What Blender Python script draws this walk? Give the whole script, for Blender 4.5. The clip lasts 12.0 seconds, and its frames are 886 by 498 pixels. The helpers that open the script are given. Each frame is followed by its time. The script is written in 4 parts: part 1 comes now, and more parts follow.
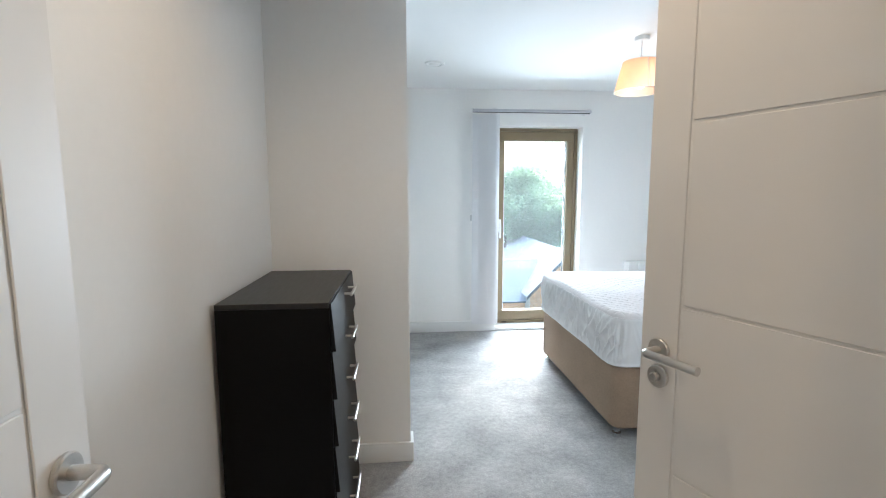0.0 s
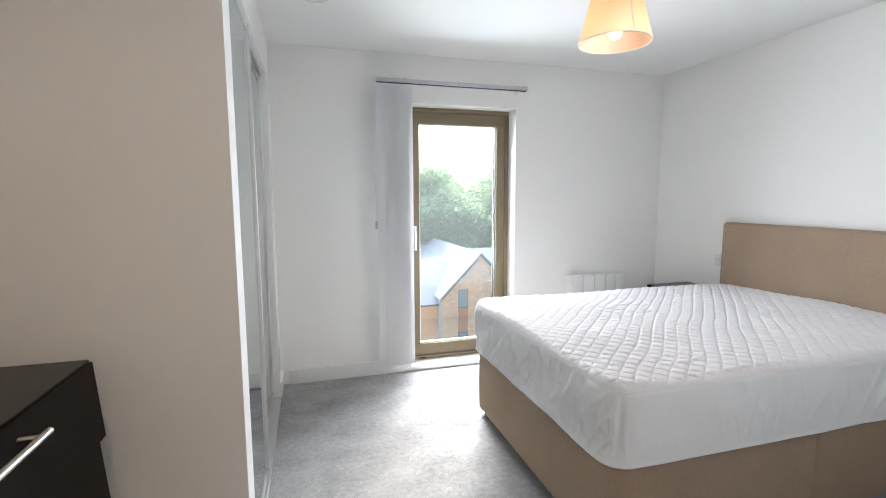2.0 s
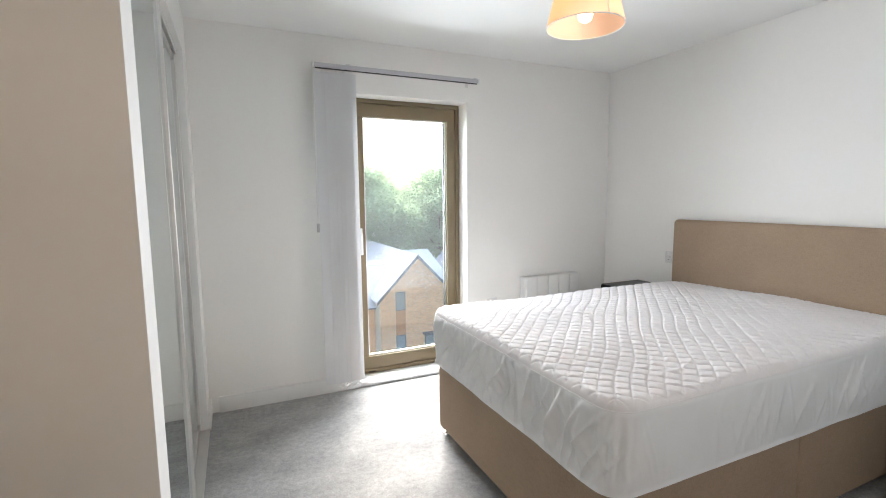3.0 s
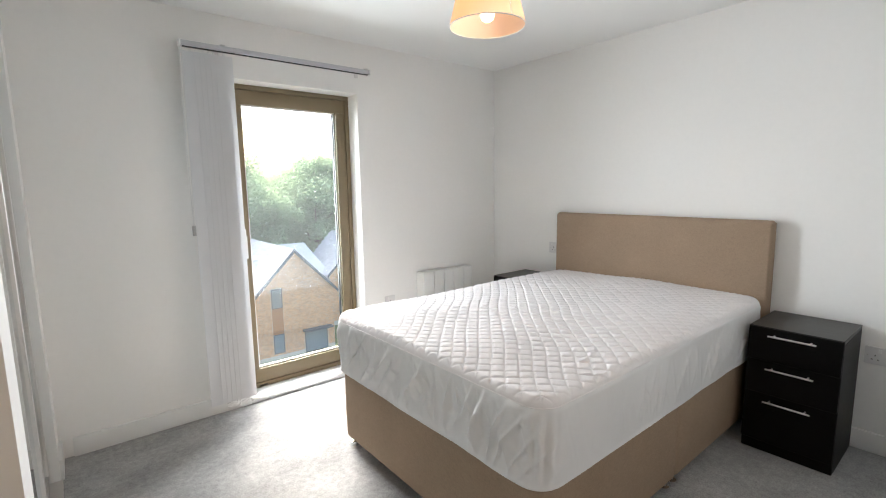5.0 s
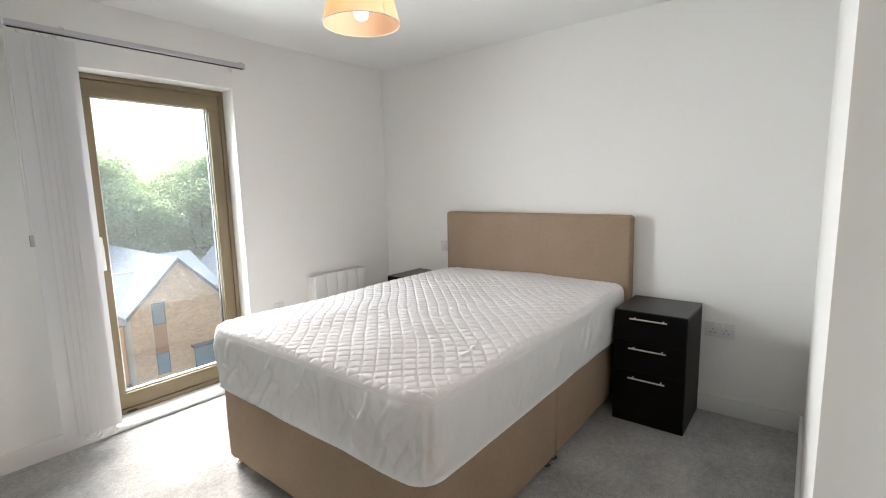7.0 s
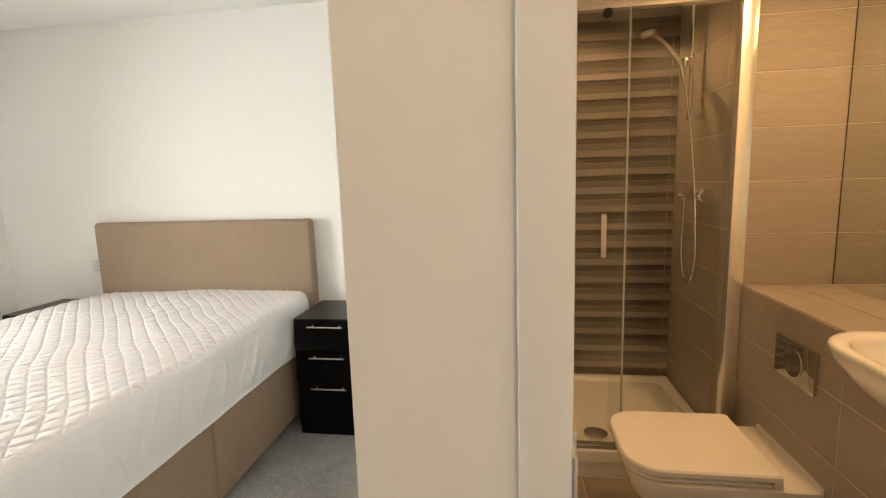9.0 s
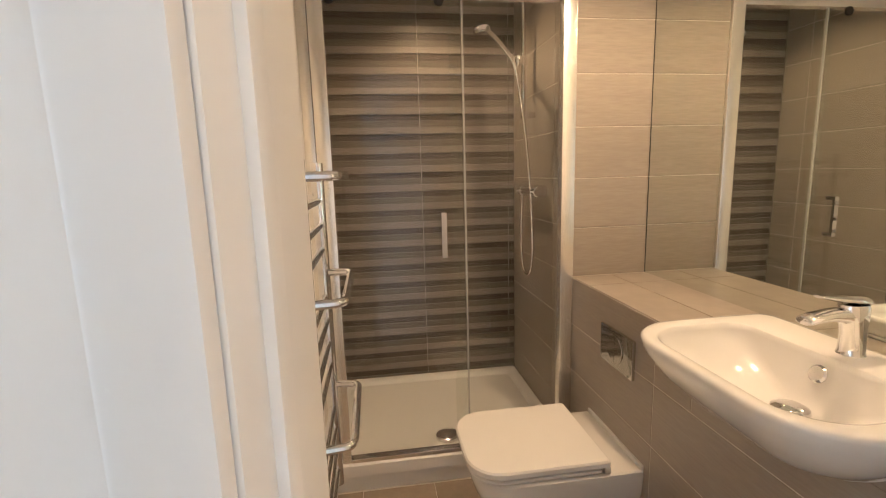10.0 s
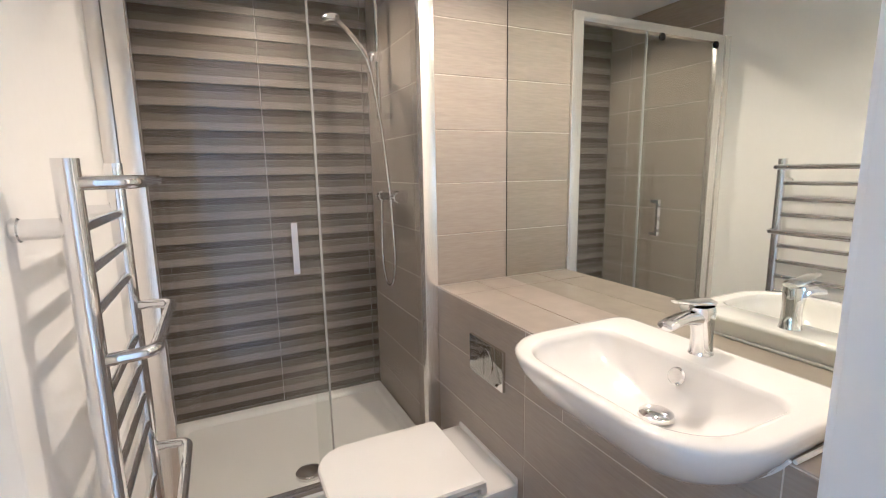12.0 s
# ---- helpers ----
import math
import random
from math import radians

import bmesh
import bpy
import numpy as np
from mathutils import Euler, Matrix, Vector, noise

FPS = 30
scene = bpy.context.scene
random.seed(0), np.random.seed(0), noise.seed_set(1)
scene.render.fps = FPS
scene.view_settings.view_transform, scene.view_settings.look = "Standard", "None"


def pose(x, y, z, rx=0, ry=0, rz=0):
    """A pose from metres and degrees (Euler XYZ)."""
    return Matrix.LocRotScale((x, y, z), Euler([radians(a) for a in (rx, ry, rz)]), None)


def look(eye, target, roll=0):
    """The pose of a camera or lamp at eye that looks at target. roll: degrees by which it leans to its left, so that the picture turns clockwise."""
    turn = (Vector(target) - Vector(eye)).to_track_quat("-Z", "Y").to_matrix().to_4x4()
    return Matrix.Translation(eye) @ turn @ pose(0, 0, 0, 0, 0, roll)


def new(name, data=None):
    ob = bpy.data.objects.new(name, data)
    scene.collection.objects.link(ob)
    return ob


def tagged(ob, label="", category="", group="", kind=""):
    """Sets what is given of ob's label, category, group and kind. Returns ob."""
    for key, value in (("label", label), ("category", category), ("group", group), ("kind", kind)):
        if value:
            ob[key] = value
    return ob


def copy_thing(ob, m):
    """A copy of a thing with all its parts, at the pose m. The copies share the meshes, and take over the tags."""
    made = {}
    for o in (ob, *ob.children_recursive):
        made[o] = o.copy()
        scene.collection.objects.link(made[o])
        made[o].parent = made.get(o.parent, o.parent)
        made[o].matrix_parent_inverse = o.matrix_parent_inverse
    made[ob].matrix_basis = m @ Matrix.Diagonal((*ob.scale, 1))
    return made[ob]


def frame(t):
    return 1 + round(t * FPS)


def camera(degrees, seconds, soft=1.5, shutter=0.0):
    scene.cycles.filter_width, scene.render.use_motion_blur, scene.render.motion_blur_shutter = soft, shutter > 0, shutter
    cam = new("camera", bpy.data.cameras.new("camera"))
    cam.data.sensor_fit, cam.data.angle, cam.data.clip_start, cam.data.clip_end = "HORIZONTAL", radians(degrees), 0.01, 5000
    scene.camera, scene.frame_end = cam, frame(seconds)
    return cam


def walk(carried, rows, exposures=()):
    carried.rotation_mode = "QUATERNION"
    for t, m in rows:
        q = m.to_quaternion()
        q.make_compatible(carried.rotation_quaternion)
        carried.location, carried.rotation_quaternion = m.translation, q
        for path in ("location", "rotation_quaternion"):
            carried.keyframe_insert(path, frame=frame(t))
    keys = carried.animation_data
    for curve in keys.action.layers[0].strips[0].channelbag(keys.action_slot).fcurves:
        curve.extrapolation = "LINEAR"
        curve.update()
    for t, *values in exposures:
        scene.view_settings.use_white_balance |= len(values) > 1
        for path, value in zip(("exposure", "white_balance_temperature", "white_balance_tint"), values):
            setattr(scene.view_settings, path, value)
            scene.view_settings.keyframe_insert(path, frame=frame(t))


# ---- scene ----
cam = camera(87.5, 12.0, soft=1.1)
PATH = [
    (0, (0.341, 0.815, 1.332), (0.521, 2.793, 1.097), -0.1),
    (0.5, (0.375, 1.095, 1.316), (0.634, 3.064, 1.08), -0.2),
    (1, (0.406, 1.397, 1.324), (0.755, 3.351, 1.085), 0.0),
    (1.5, (0.503, 1.661, 1.3), (0.941, 3.6, 1.074), -0.1),
    (2, (0.538, 1.884, 1.31), (1.093, 3.792, 1.083), -0.2),
    (2.5, (0.542, 2.048, 1.27), (1.217, 3.919, 1.064), -0.4),
    (3, (0.514, 2.158, 1.294), (1.332, 3.969, 1.072), -0.6),
    (5, (0.446, 2.292, 1.334), (1.702, 3.825, 1.064), -0.9),
    (5.5, (0.458, 2.292, 1.343), (1.78, 3.767, 1.064), -1.0),
    (6, (0.471, 2.28, 1.329), (1.855, 3.698, 1.056), -1.1),
    (6.5, (0.47, 2.272, 1.332), (1.925, 3.616, 1.056), -1.1),
    (6.7, (0.472, 2.267, 1.331), (1.962, 3.573, 1.056), -1.2),
    (8.5, (0.866, 1.958, 1.323), (2.746, 2.577, 1.032), -1.9),
    (9, (0.847, 1.937, 1.309), (2.805, 2.224, 1.021), -1.8),
    (9.5, (0.906, 1.9, 1.316), (2.88, 1.866, 0.999), -1.5),
    (10, (1.009, 1.827, 1.315), (2.961, 1.544, 0.985), -1.6),
    (10.5, (1.115, 1.795, 1.315), (3.027, 1.316, 0.981), -1.5),
    (11, (1.157, 1.786, 1.317), (3.024, 1.151, 0.98), -1.2),
    (11.5, (1.166, 1.787, 1.316), (2.988, 1.032, 0.983), -1.1),
    (12, (1.166, 1.785, 1.321), (2.943, 0.929, 0.988), -1.0),
]
EXPOSURES = [
    (0.0, 2.76, 5620, 4), (1.0, 2.68, 5830, 7), (2.0, 2.52, 6200, 10), (3.0, 2.42, 6450, 10), (5.0, 2.38, 6600, 10), (6.5, 2.28, 6700, 10), (8.5, 2.67, 7000, 10), (9.0, 2.78, 7600, 9),
    (9.5, 2.98, 6200, 8), (10.0, 3.22, 5400, 6), (10.5, 3.46, 4600, 3), (11.0, 3.54, 4300, 3), (12.0, 3.65, 4150, 4),
]
walk(cam, [(t, look(eye, target, roll)) for t, eye, target, roll in PATH], EXPOSURES)

# ---- light ----
SUN_ELEV, SUN_AZ = 40.0, 21.0          # azimuth of the sun, degrees from +y towards +x
world = bpy.data.worlds.new("sky")
scene.world = world
world.use_nodes = True
wn = world.node_tree
sky = wn.nodes.new("ShaderNodeTexSky")
sky.sky_type, sky.sun_disc = "NISHITA", False
sky.sun_elevation, sky.sun_rotation = radians(SUN_ELEV), radians(SUN_AZ)
sky.air_density, sky.dust_density = 1.0, 4.0
wn.links.new(sky.outputs[0], wn.nodes["Background"].inputs[0])
wn.nodes["Background"].inputs[1].default_value = 0.15


def lamp(name, kind, matrix, energy, color, **extra):
    data = bpy.data.lights.new(name, kind)
    data.energy, data.color = energy, color
    ob = new(name, data)
    ob.matrix_world = matrix
    if kind == "SUN":
        data.angle = extra["angle"]
    elif kind == "AREA":
        data.shape, data.size, data.size_y = "RECTANGLE", extra["w"], extra["h"]
        data.spread = radians(138)
    elif kind == "SPOT":
        data.spot_size, data.spot_blend, data.shadow_soft_size = extra["cone"], 0.6, extra["soft"]
    else:
        data.shadow_soft_size = extra["soft"]
    return ob


a, e = radians(SUN_AZ), radians(SUN_ELEV)
toward = Vector((math.sin(a) * math.cos(e), math.cos(a) * math.cos(e), math.sin(e)))
lamp("sun", "SUN", look(toward * 50, (0, 0, 0)), 0.25, (1.0, 0.95, 0.88), angle=radians(2))
lamp("window_daylight", "AREA", look((1.665, 5.60, 1.28), (1.665, 0, -0.4)), 18, (0.88, 0.94, 1.0), w=1.0, h=1.6)
lamp("pendant_bulb", "POINT", pose(1.85, 3.70, 2.03), 0.13, (1.0, 0.60, 0.30), soft=0.03)
for bx, by, watts in ((1.66, 0.92, 1.4), (2.20, 0.96, 6.2), (3.20, 1.52, 3.0)):
    lamp("bath_downlight_beam", "SPOT", pose(bx, by, 2.235), watts, (1.0, 0.60, 0.30), cone=radians(146), soft=0.03)
lamp("corridor_downlight_beam", "SPOT", pose(0.45, 1.8, 2.285), 2.9, (1.0, 0.68, 0.41), cone=radians(160), soft=0.035)
lamp("hall_downlight_beam", "SPOT", pose(0.3, -0.2, 2.285), 4.6, (1.0, 0.68, 0.41), cone=radians(160), soft=0.035)


# ---- materials ----
def material(name, color, rough=0.5, metal=0.0, var=0.0, var_scale=6.0, mid=0.0, mid_scale=30.0, fine=0.0, fine_scale=120.0, bump=0.0, bump_scale=200.0, bump_dist=0.002,
             stretch=(1, 1, 1), rand=0.0, tint=None, spec=0.5, coat=0.0, island=False, rough_var=0.0):
    m = bpy.data.materials.new(name)
    m.use_nodes = True
    nt = m.node_tree
    n, l = nt.nodes, nt.links
    b = n["Principled BSDF"]
    b.inputs["Roughness"].default_value, b.inputs["Metallic"].default_value = rough, metal
    b.inputs["Specular IOR Level"].default_value, b.inputs["Coat Weight"].default_value = spec, coat
    tc, mp = n.new("ShaderNodeTexCoord"), n.new("ShaderNodeMapping")
    mp.inputs["Scale"].default_value = stretch
    geo = n.new("ShaderNodeNewGeometry")
    l.new(geo.outputs["Position"], mp.inputs["Vector"])
    rgb = n.new("ShaderNodeRGB")
    rgb.outputs[0].default_value = (*color, 1)
    last = rgb.outputs[0]

    def vary(last, value_socket, amount):
        mr = n.new("ShaderNodeMapRange")
        mr.inputs["To Min"].default_value, mr.inputs["To Max"].default_value = 1 - amount, 1 + amount
        l.new(value_socket, mr.inputs["Value"])
        mx = n.new("ShaderNodeVectorMath")
        mx.operation = "SCALE"
        l.new(last, mx.inputs[0])
        l.new(mr.outputs[0], mx.inputs["Scale"])
        return mx.outputs[0]

    for amount, scale, detail in ((var, var_scale, 4), (mid, mid_scale, 3), (fine, fine_scale, 3)):
        if amount:
            t = n.new("ShaderNodeTexNoise")
            t.inputs["Scale"].default_value, t.inputs["Detail"].default_value = scale, detail
            l.new(mp.outputs[0], t.inputs["Vector"])
            last = vary(last, t.outputs["Fac"], amount * 2)
            if rough_var and scale == var_scale:
                mr = n.new("ShaderNodeMapRange")
                mr.inputs["To Min"].default_value, mr.inputs["To Max"].default_value = rough - rough_var, rough + rough_var
                l.new(t.outputs["Fac"], mr.inputs["Value"])
                l.new(mr.outputs[0], b.inputs["Roughness"])
    if rand:
        oi = n.new("ShaderNodeObjectInfo")
        last = vary(last, geo.outputs["Random Per Island"] if island else oi.outputs["Random"], rand)
    l.new(last, b.inputs["Base Color"])
    if bump:
        t = n.new("ShaderNodeTexNoise")
        t.inputs["Scale"].default_value, t.inputs["Detail"].default_value = bump_scale, 3
        l.new(mp.outputs[0], t.inputs["Vector"])
        bp = n.new("ShaderNodeBump")
        bp.inputs["Strength"].default_value, bp.inputs["Distance"].default_value = bump, bump_dist
        l.new(t.outputs["Fac"], bp.inputs["Height"])
        l.new(bp.outputs[0], b.inputs["Normal"])
    return m


def weave(name, color, size, amount=0.13, rough=0.9):
    """A woven cloth: two crossed fine waves, with broad blotches."""
    m = material(name, color, rough, var=0.06, var_scale=5, mid=0.03, mid_scale=45, spec=0.2)
    nt = m.node_tree
    n, l = nt.nodes, nt.links
    b = n["Principled BSDF"]
    geo = n.new("ShaderNodeNewGeometry")
    outs = []
    for st in ((1, 1, 6), (6, 6, 1)):
        mp = n.new("ShaderNodeMapping")
        mp.inputs["Scale"].default_value = [s / size / 6 for s in st]
        l.new(geo.outputs["Position"], mp.inputs["Vector"])
        t = n.new("ShaderNodeTexNoise")
        t.inputs["Scale"].default_value, t.inputs["Detail"].default_value = 1.0, 2
        l.new(mp.outputs[0], t.inputs["Vector"])
        outs.append(t.outputs["Fac"])
    add = n.new("ShaderNodeMath")
    l.new(outs[0], add.inputs[0]), l.new(outs[1], add.inputs[1])
    mr = n.new("ShaderNodeMapRange")
    mr.inputs["From Min"].default_value, mr.inputs["From Max"].default_value = 0.6, 1.4
    mr.inputs["To Min"].default_value, mr.inputs["To Max"].default_value = 1 - amount, 1 + amount
    l.new(add.outputs[0], mr.inputs["Value"])
    old = b.inputs["Base Color"].links[0].from_socket
    mx = n.new("ShaderNodeVectorMath")
    mx.operation = "SCALE"
    l.new(old, mx.inputs[0]), l.new(mr.outputs[0], mx.inputs["Scale"])
    l.new(mx.outputs[0], b.inputs["Base Color"])
    bp = n.new("ShaderNodeBump")
    bp.inputs["Strength"].default_value, bp.inputs["Distance"].default_value = 0.35, 0.001
    l.new(add.outputs[0], bp.inputs["Height"]), l.new(bp.outputs[0], b.inputs["Normal"])
    return m


def pane_glass(name, tint, gloss=1.0, least=0.04, veil=0.0):
    """Clear sheet glass: lets light straight through, mirrors by Fresnel; a little translucent white imitates veiling
    glare.
    """
    m = bpy.data.materials.new(name)
    m.use_nodes = True
    nt = m.node_tree
    n, l = nt.nodes, nt.links
    n.remove(n["Principled BSDF"])
    tr, gl, mix, fr = n.new("ShaderNodeBsdfTransparent"), n.new("ShaderNodeBsdfGlossy"), n.new("ShaderNodeMixShader"), n.new("ShaderNodeLayerWeight")
    tr.inputs[0].default_value = (*tint, 1)
    gl.inputs["Roughness"].default_value = 0.0
    gl.inputs["Color"].default_value = (gloss, gloss, gloss, 1)
    pw, mr = n.new("ShaderNodeMath"), n.new("ShaderNodeMapRange")
    pw.operation, pw.inputs[1].default_value = "POWER", 4.0
    fr.inputs["Blend"].default_value = 0.5
    mr.inputs["To Min"].default_value, mr.inputs["To Max"].default_value = least, 0.85
    l.new(fr.outputs["Facing"], pw.inputs[0]), l.new(pw.outputs[0], mr.inputs["Value"])
    l.new(mr.outputs[0], mix.inputs[0]), l.new(tr.outputs[0], mix.inputs[1]), l.new(gl.outputs[0], mix.inputs[2])
    # glare haze over the view, mixed into the glass as pale translucent white
    veil_mix, haze = n.new("ShaderNodeMixShader"), n.new("ShaderNodeBsdfTranslucent")
    haze.inputs[0].default_value, veil_mix.inputs[0].default_value = (0.9, 0.9, 0.9, 1), veil
    l.new(mix.outputs[0], veil_mix.inputs[1]), l.new(haze.outputs[0], veil_mix.inputs[2])
    l.new(veil_mix.outputs[0] if veil else mix.outputs[0], n["Material Output"].inputs[0])
    return m


def glowing(name, color, strength, base=(0.8, 0.8, 0.8)):
    m = material(name, base, 0.6)
    b = m.node_tree.nodes["Principled BSDF"]
    b.inputs["Emission Color"].default_value, b.inputs["Emission Strength"].default_value = (*color, 1), strength
    return m


def shade_cloth():
    """Thin lampshade cloth that the bulb shines through."""
    m = bpy.data.materials.new("lampshade cloth")
    m.use_nodes = True
    n, l = m.node_tree.nodes, m.node_tree.links
    n.remove(n["Principled BSDF"])
    d, t, mix = n.new("ShaderNodeBsdfDiffuse"), n.new("ShaderNodeBsdfTranslucent"), n.new("ShaderNodeMixShader")
    tex = n.new("ShaderNodeTexNoise")
    tex.inputs["Scale"].default_value = 90
    ramp = n.new("ShaderNodeMapRange")
    ramp.inputs["To Min"].default_value, ramp.inputs["To Max"].default_value = 0.72, 0.86
    l.new(tex.outputs["Fac"], ramp.inputs["Value"]), l.new(ramp.outputs[0], mix.inputs[0])
    d.inputs[0].default_value, t.inputs[0].default_value = (0.82, 0.68, 0.58, 1), (0.95, 0.57, 0.38, 1)
    l.new(d.outputs[0], mix.inputs[1]), l.new(t.outputs[0], mix.inputs[2]), l.new(mix.outputs[0], n["Material Output"].inputs[0])
    return m


WALL = material("matt white wall paint", (0.87, 0.86, 0.84), 0.75, var=0.012, var_scale=1.2, fine=0.008, fine_scale=40, bump=0.06, bump_scale=260, bump_dist=0.001, spec=0.25)
CEIL = material("white ceiling paint", (0.88, 0.88, 0.87), 0.85, var=0.012, var_scale=1.0, bump=0.05, bump_scale=200, bump_dist=0.001, spec=0.2)
TRIM = material("satin white woodwork", (0.80, 0.80, 0.79), 0.38, var=0.012, var_scale=4, bump=0.04, bump_scale=60, bump_dist=0.001)
DOORW = material("white moulded door paint", (0.79, 0.78, 0.76), 0.45, var=0.015, var_scale=3, bump=0.05, bump_scale=150, bump_dist=0.001)
CARPET = material("grey cut pile carpet", (0.40, 0.395, 0.39), 0.97, var=0.22, var_scale=4.5, mid=0.16, mid_scale=38, fine=0.24, fine_scale=150, bump=0.75, bump_scale=330, bump_dist=0.006, spec=0.1)
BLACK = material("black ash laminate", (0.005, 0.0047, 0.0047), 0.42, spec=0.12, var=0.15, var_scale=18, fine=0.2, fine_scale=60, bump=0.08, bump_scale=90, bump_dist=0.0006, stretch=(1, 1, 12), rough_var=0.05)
# same black laminate; light falling on the tops is put into this paler colour
BLACK_LIT_TOP = material("black ash laminate, lit top", (0.016, 0.015, 0.014), 0.36, var=0.15, var_scale=12, fine=0.2, fine_scale=60, bump=0.08, bump_scale=90, bump_dist=0.0006, stretch=(10, 1, 1), rough_var=0.05)
STEEL = material("brushed steel", (0.62, 0.60, 0.57), 0.28, 1.0, fine=0.06, fine_scale=200, stretch=(1, 1, 8))
CHROME = material("polished chrome", (0.82, 0.82, 0.83), 0.05, 1.0, var=0.02, var_scale=20)
SATIN = material("satin anodised aluminium", (0.72, 0.71, 0.70), 0.3, 1.0, fine=0.03, fine_scale=120)
FABRIC = weave("taupe woven upholstery", (0.335, 0.245, 0.175), 0.0022)
SHEET = material("white cotton mattress protector", (0.77, 0.745, 0.75), 0.85, var=0.015, var_scale=9, fine=0.015, fine_scale=160, bump=0.15, bump_scale=420, bump_dist=0.001, spec=0.2)
SATINW = material("white polyester skirt", (0.76, 0.755, 0.76), 0.40, var=0.015, var_scale=9, bump=0.08, bump_scale=300, bump_dist=0.001, spec=0.5)
BRONZE = material("bronze powder-coated aluminium", (0.205, 0.155, 0.088), 0.42, var=0.03, var_scale=6, fine=0.03, fine_scale=200, bump=0.05, bump_scale=500, bump_dist=0.0005)
RUBBER = material("black rubber seal", (0.02, 0.02, 0.02), 0.6, fine=0.05)
PLASTIC = material("white plastic", (0.80, 0.80, 0.79), 0.35, var=0.01, var_scale=15)
VANE = material("white blind fabric", (0.80, 0.80, 0.81), 0.8, var=0.015, var_scale=5, fine=0.03, fine_scale=250, bump=0.15, bump_scale=500, bump_dist=0.0008, spec=0.2)
vane_nodes, vane_links = VANE.node_tree.nodes, VANE.node_tree.links
glow, duo = vane_nodes.new("ShaderNodeBsdfTranslucent"), vane_nodes.new("ShaderNodeMixShader")
glow.inputs[0].default_value, duo.inputs[0].default_value = (0.72, 0.73, 0.75, 1), 0.35
vane_links.new(vane_nodes["Principled BSDF"].outputs[0], duo.inputs[1]), vane_links.new(glow.outputs[0], duo.inputs[2])
vane_links.new(duo.outputs[0], vane_nodes["Material Output"].inputs[0])
RAILG = material("grey painted headrail", (0.50, 0.50, 0.53), 0.4, var=0.02, var_scale=9)
PROFILE = material("bright polished shower profile", (0.90, 0.88, 0.84), 0.24, 0.85, var=0.02, var_scale=8)
SEAL = material("clear grey seal", (0.42, 0.43, 0.42), 0.3, var=0.03)
GREYMETAL = material("grey switch plate", (0.55, 0.55, 0.55), 0.35, 0.6, fine=0.03)
SOCKETP = material("pale grey socket plastic", (0.72, 0.71, 0.71), 0.35, var=0.01, var_scale=15)
DARK = material("dark gap", (0.02, 0.02, 0.02), 0.8, fine=0.05)
TILE = material("taupe porcelain tile", (0.34, 0.30, 0.255), 0.33, var=0.05, var_scale=5, fine=0.09, fine_scale=26, bump=0.05, bump_scale=60, bump_dist=0.0008, stretch=(0.6, 0.6, 6), rand=0.05, rough_var=0.05)
GROUT = material("pale grout", (0.66, 0.62, 0.56), 0.85, var=0.05, var_scale=20, fine=0.08)
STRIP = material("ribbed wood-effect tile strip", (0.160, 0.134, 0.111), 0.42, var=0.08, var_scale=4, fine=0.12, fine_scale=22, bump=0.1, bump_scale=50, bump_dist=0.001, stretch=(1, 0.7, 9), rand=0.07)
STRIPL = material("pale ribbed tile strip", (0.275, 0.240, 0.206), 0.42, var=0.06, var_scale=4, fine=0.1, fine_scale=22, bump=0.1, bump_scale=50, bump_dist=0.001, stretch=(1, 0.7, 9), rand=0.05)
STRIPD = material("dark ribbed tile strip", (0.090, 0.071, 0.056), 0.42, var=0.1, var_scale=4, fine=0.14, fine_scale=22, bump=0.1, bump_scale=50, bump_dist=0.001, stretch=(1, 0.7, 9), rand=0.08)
FLOORT = material("brown bathroom floor tile", (0.30, 0.245, 0.19), 0.45, var=0.06, var_scale=4, fine=0.08, fine_scale=30, bump=0.05, bump_scale=80, rand=0.06)
PLATECHROME = material("polished chrome plate", (0.62, 0.61, 0.58), 0.07, 1.0, var=0.03, var_scale=20)
CERAMIC = material("white glazed ceramic", (0.77, 0.76, 0.74), 0.08, var=0.008, var_scale=6, coat=0.5)
ACRYL = material("white stone resin tray", (0.80, 0.79, 0.77), 0.22, var=0.012, var_scale=6)
SEAT = material("white toilet seat plastic", (0.82, 0.81, 0.79), 0.2, var=0.008, var_scale=6)
MIRROR = material("silvered mirror", (0.80, 0.83, 0.79), 0.0, 1.0)
WMIRROR = material("wardrobe mirror", (0.66, 0.73, 0.74), 0.01, 1.0)
# the window pane carries a slight added glare haze
GLASS = pane_glass("clear window glass", (0.97, 0.99, 0.98), least=0.038, veil=0.006)
SGLASS = pane_glass("shower glass", (0.965, 0.978, 0.97), least=0.028)
SHADE = shade_cloth()
BULB = glowing("frosted bulb", (1.0, 0.62, 0.30), 1.6)
LED = glowing("downlight lens", (1.0, 0.72, 0.44), 1.2)
BRICKM = material("buff orange brick", (0.60, 0.31, 0.155), 0.85, var=0.06, var_scale=0.5, rand=0.22, island=True)
MORTAR = material("mortar", (0.55, 0.47, 0.38), 0.9, var=0.05, var_scale=2)
SLATE = material("grey roof slates", (0.40, 0.41, 0.43), 0.35, var=0.08, var_scale=0.4, rand=0.15, island=True)
FASCIA = material("dark grey fascia", (0.06, 0.068, 0.08), 0.5, var=0.05)
OUTFRAME = material("dark window frame", (0.06, 0.065, 0.07), 0.4, var=0.05)
OUTGLASS = material("dark window pane", (0.16, 0.19, 0.21), 0.05, var=0.1, var_scale=0.5)
CLAD = material("cedar cladding panel", (0.36, 0.15, 0.06), 0.7, var=0.1, var_scale=2, stretch=(6, 6, 1))
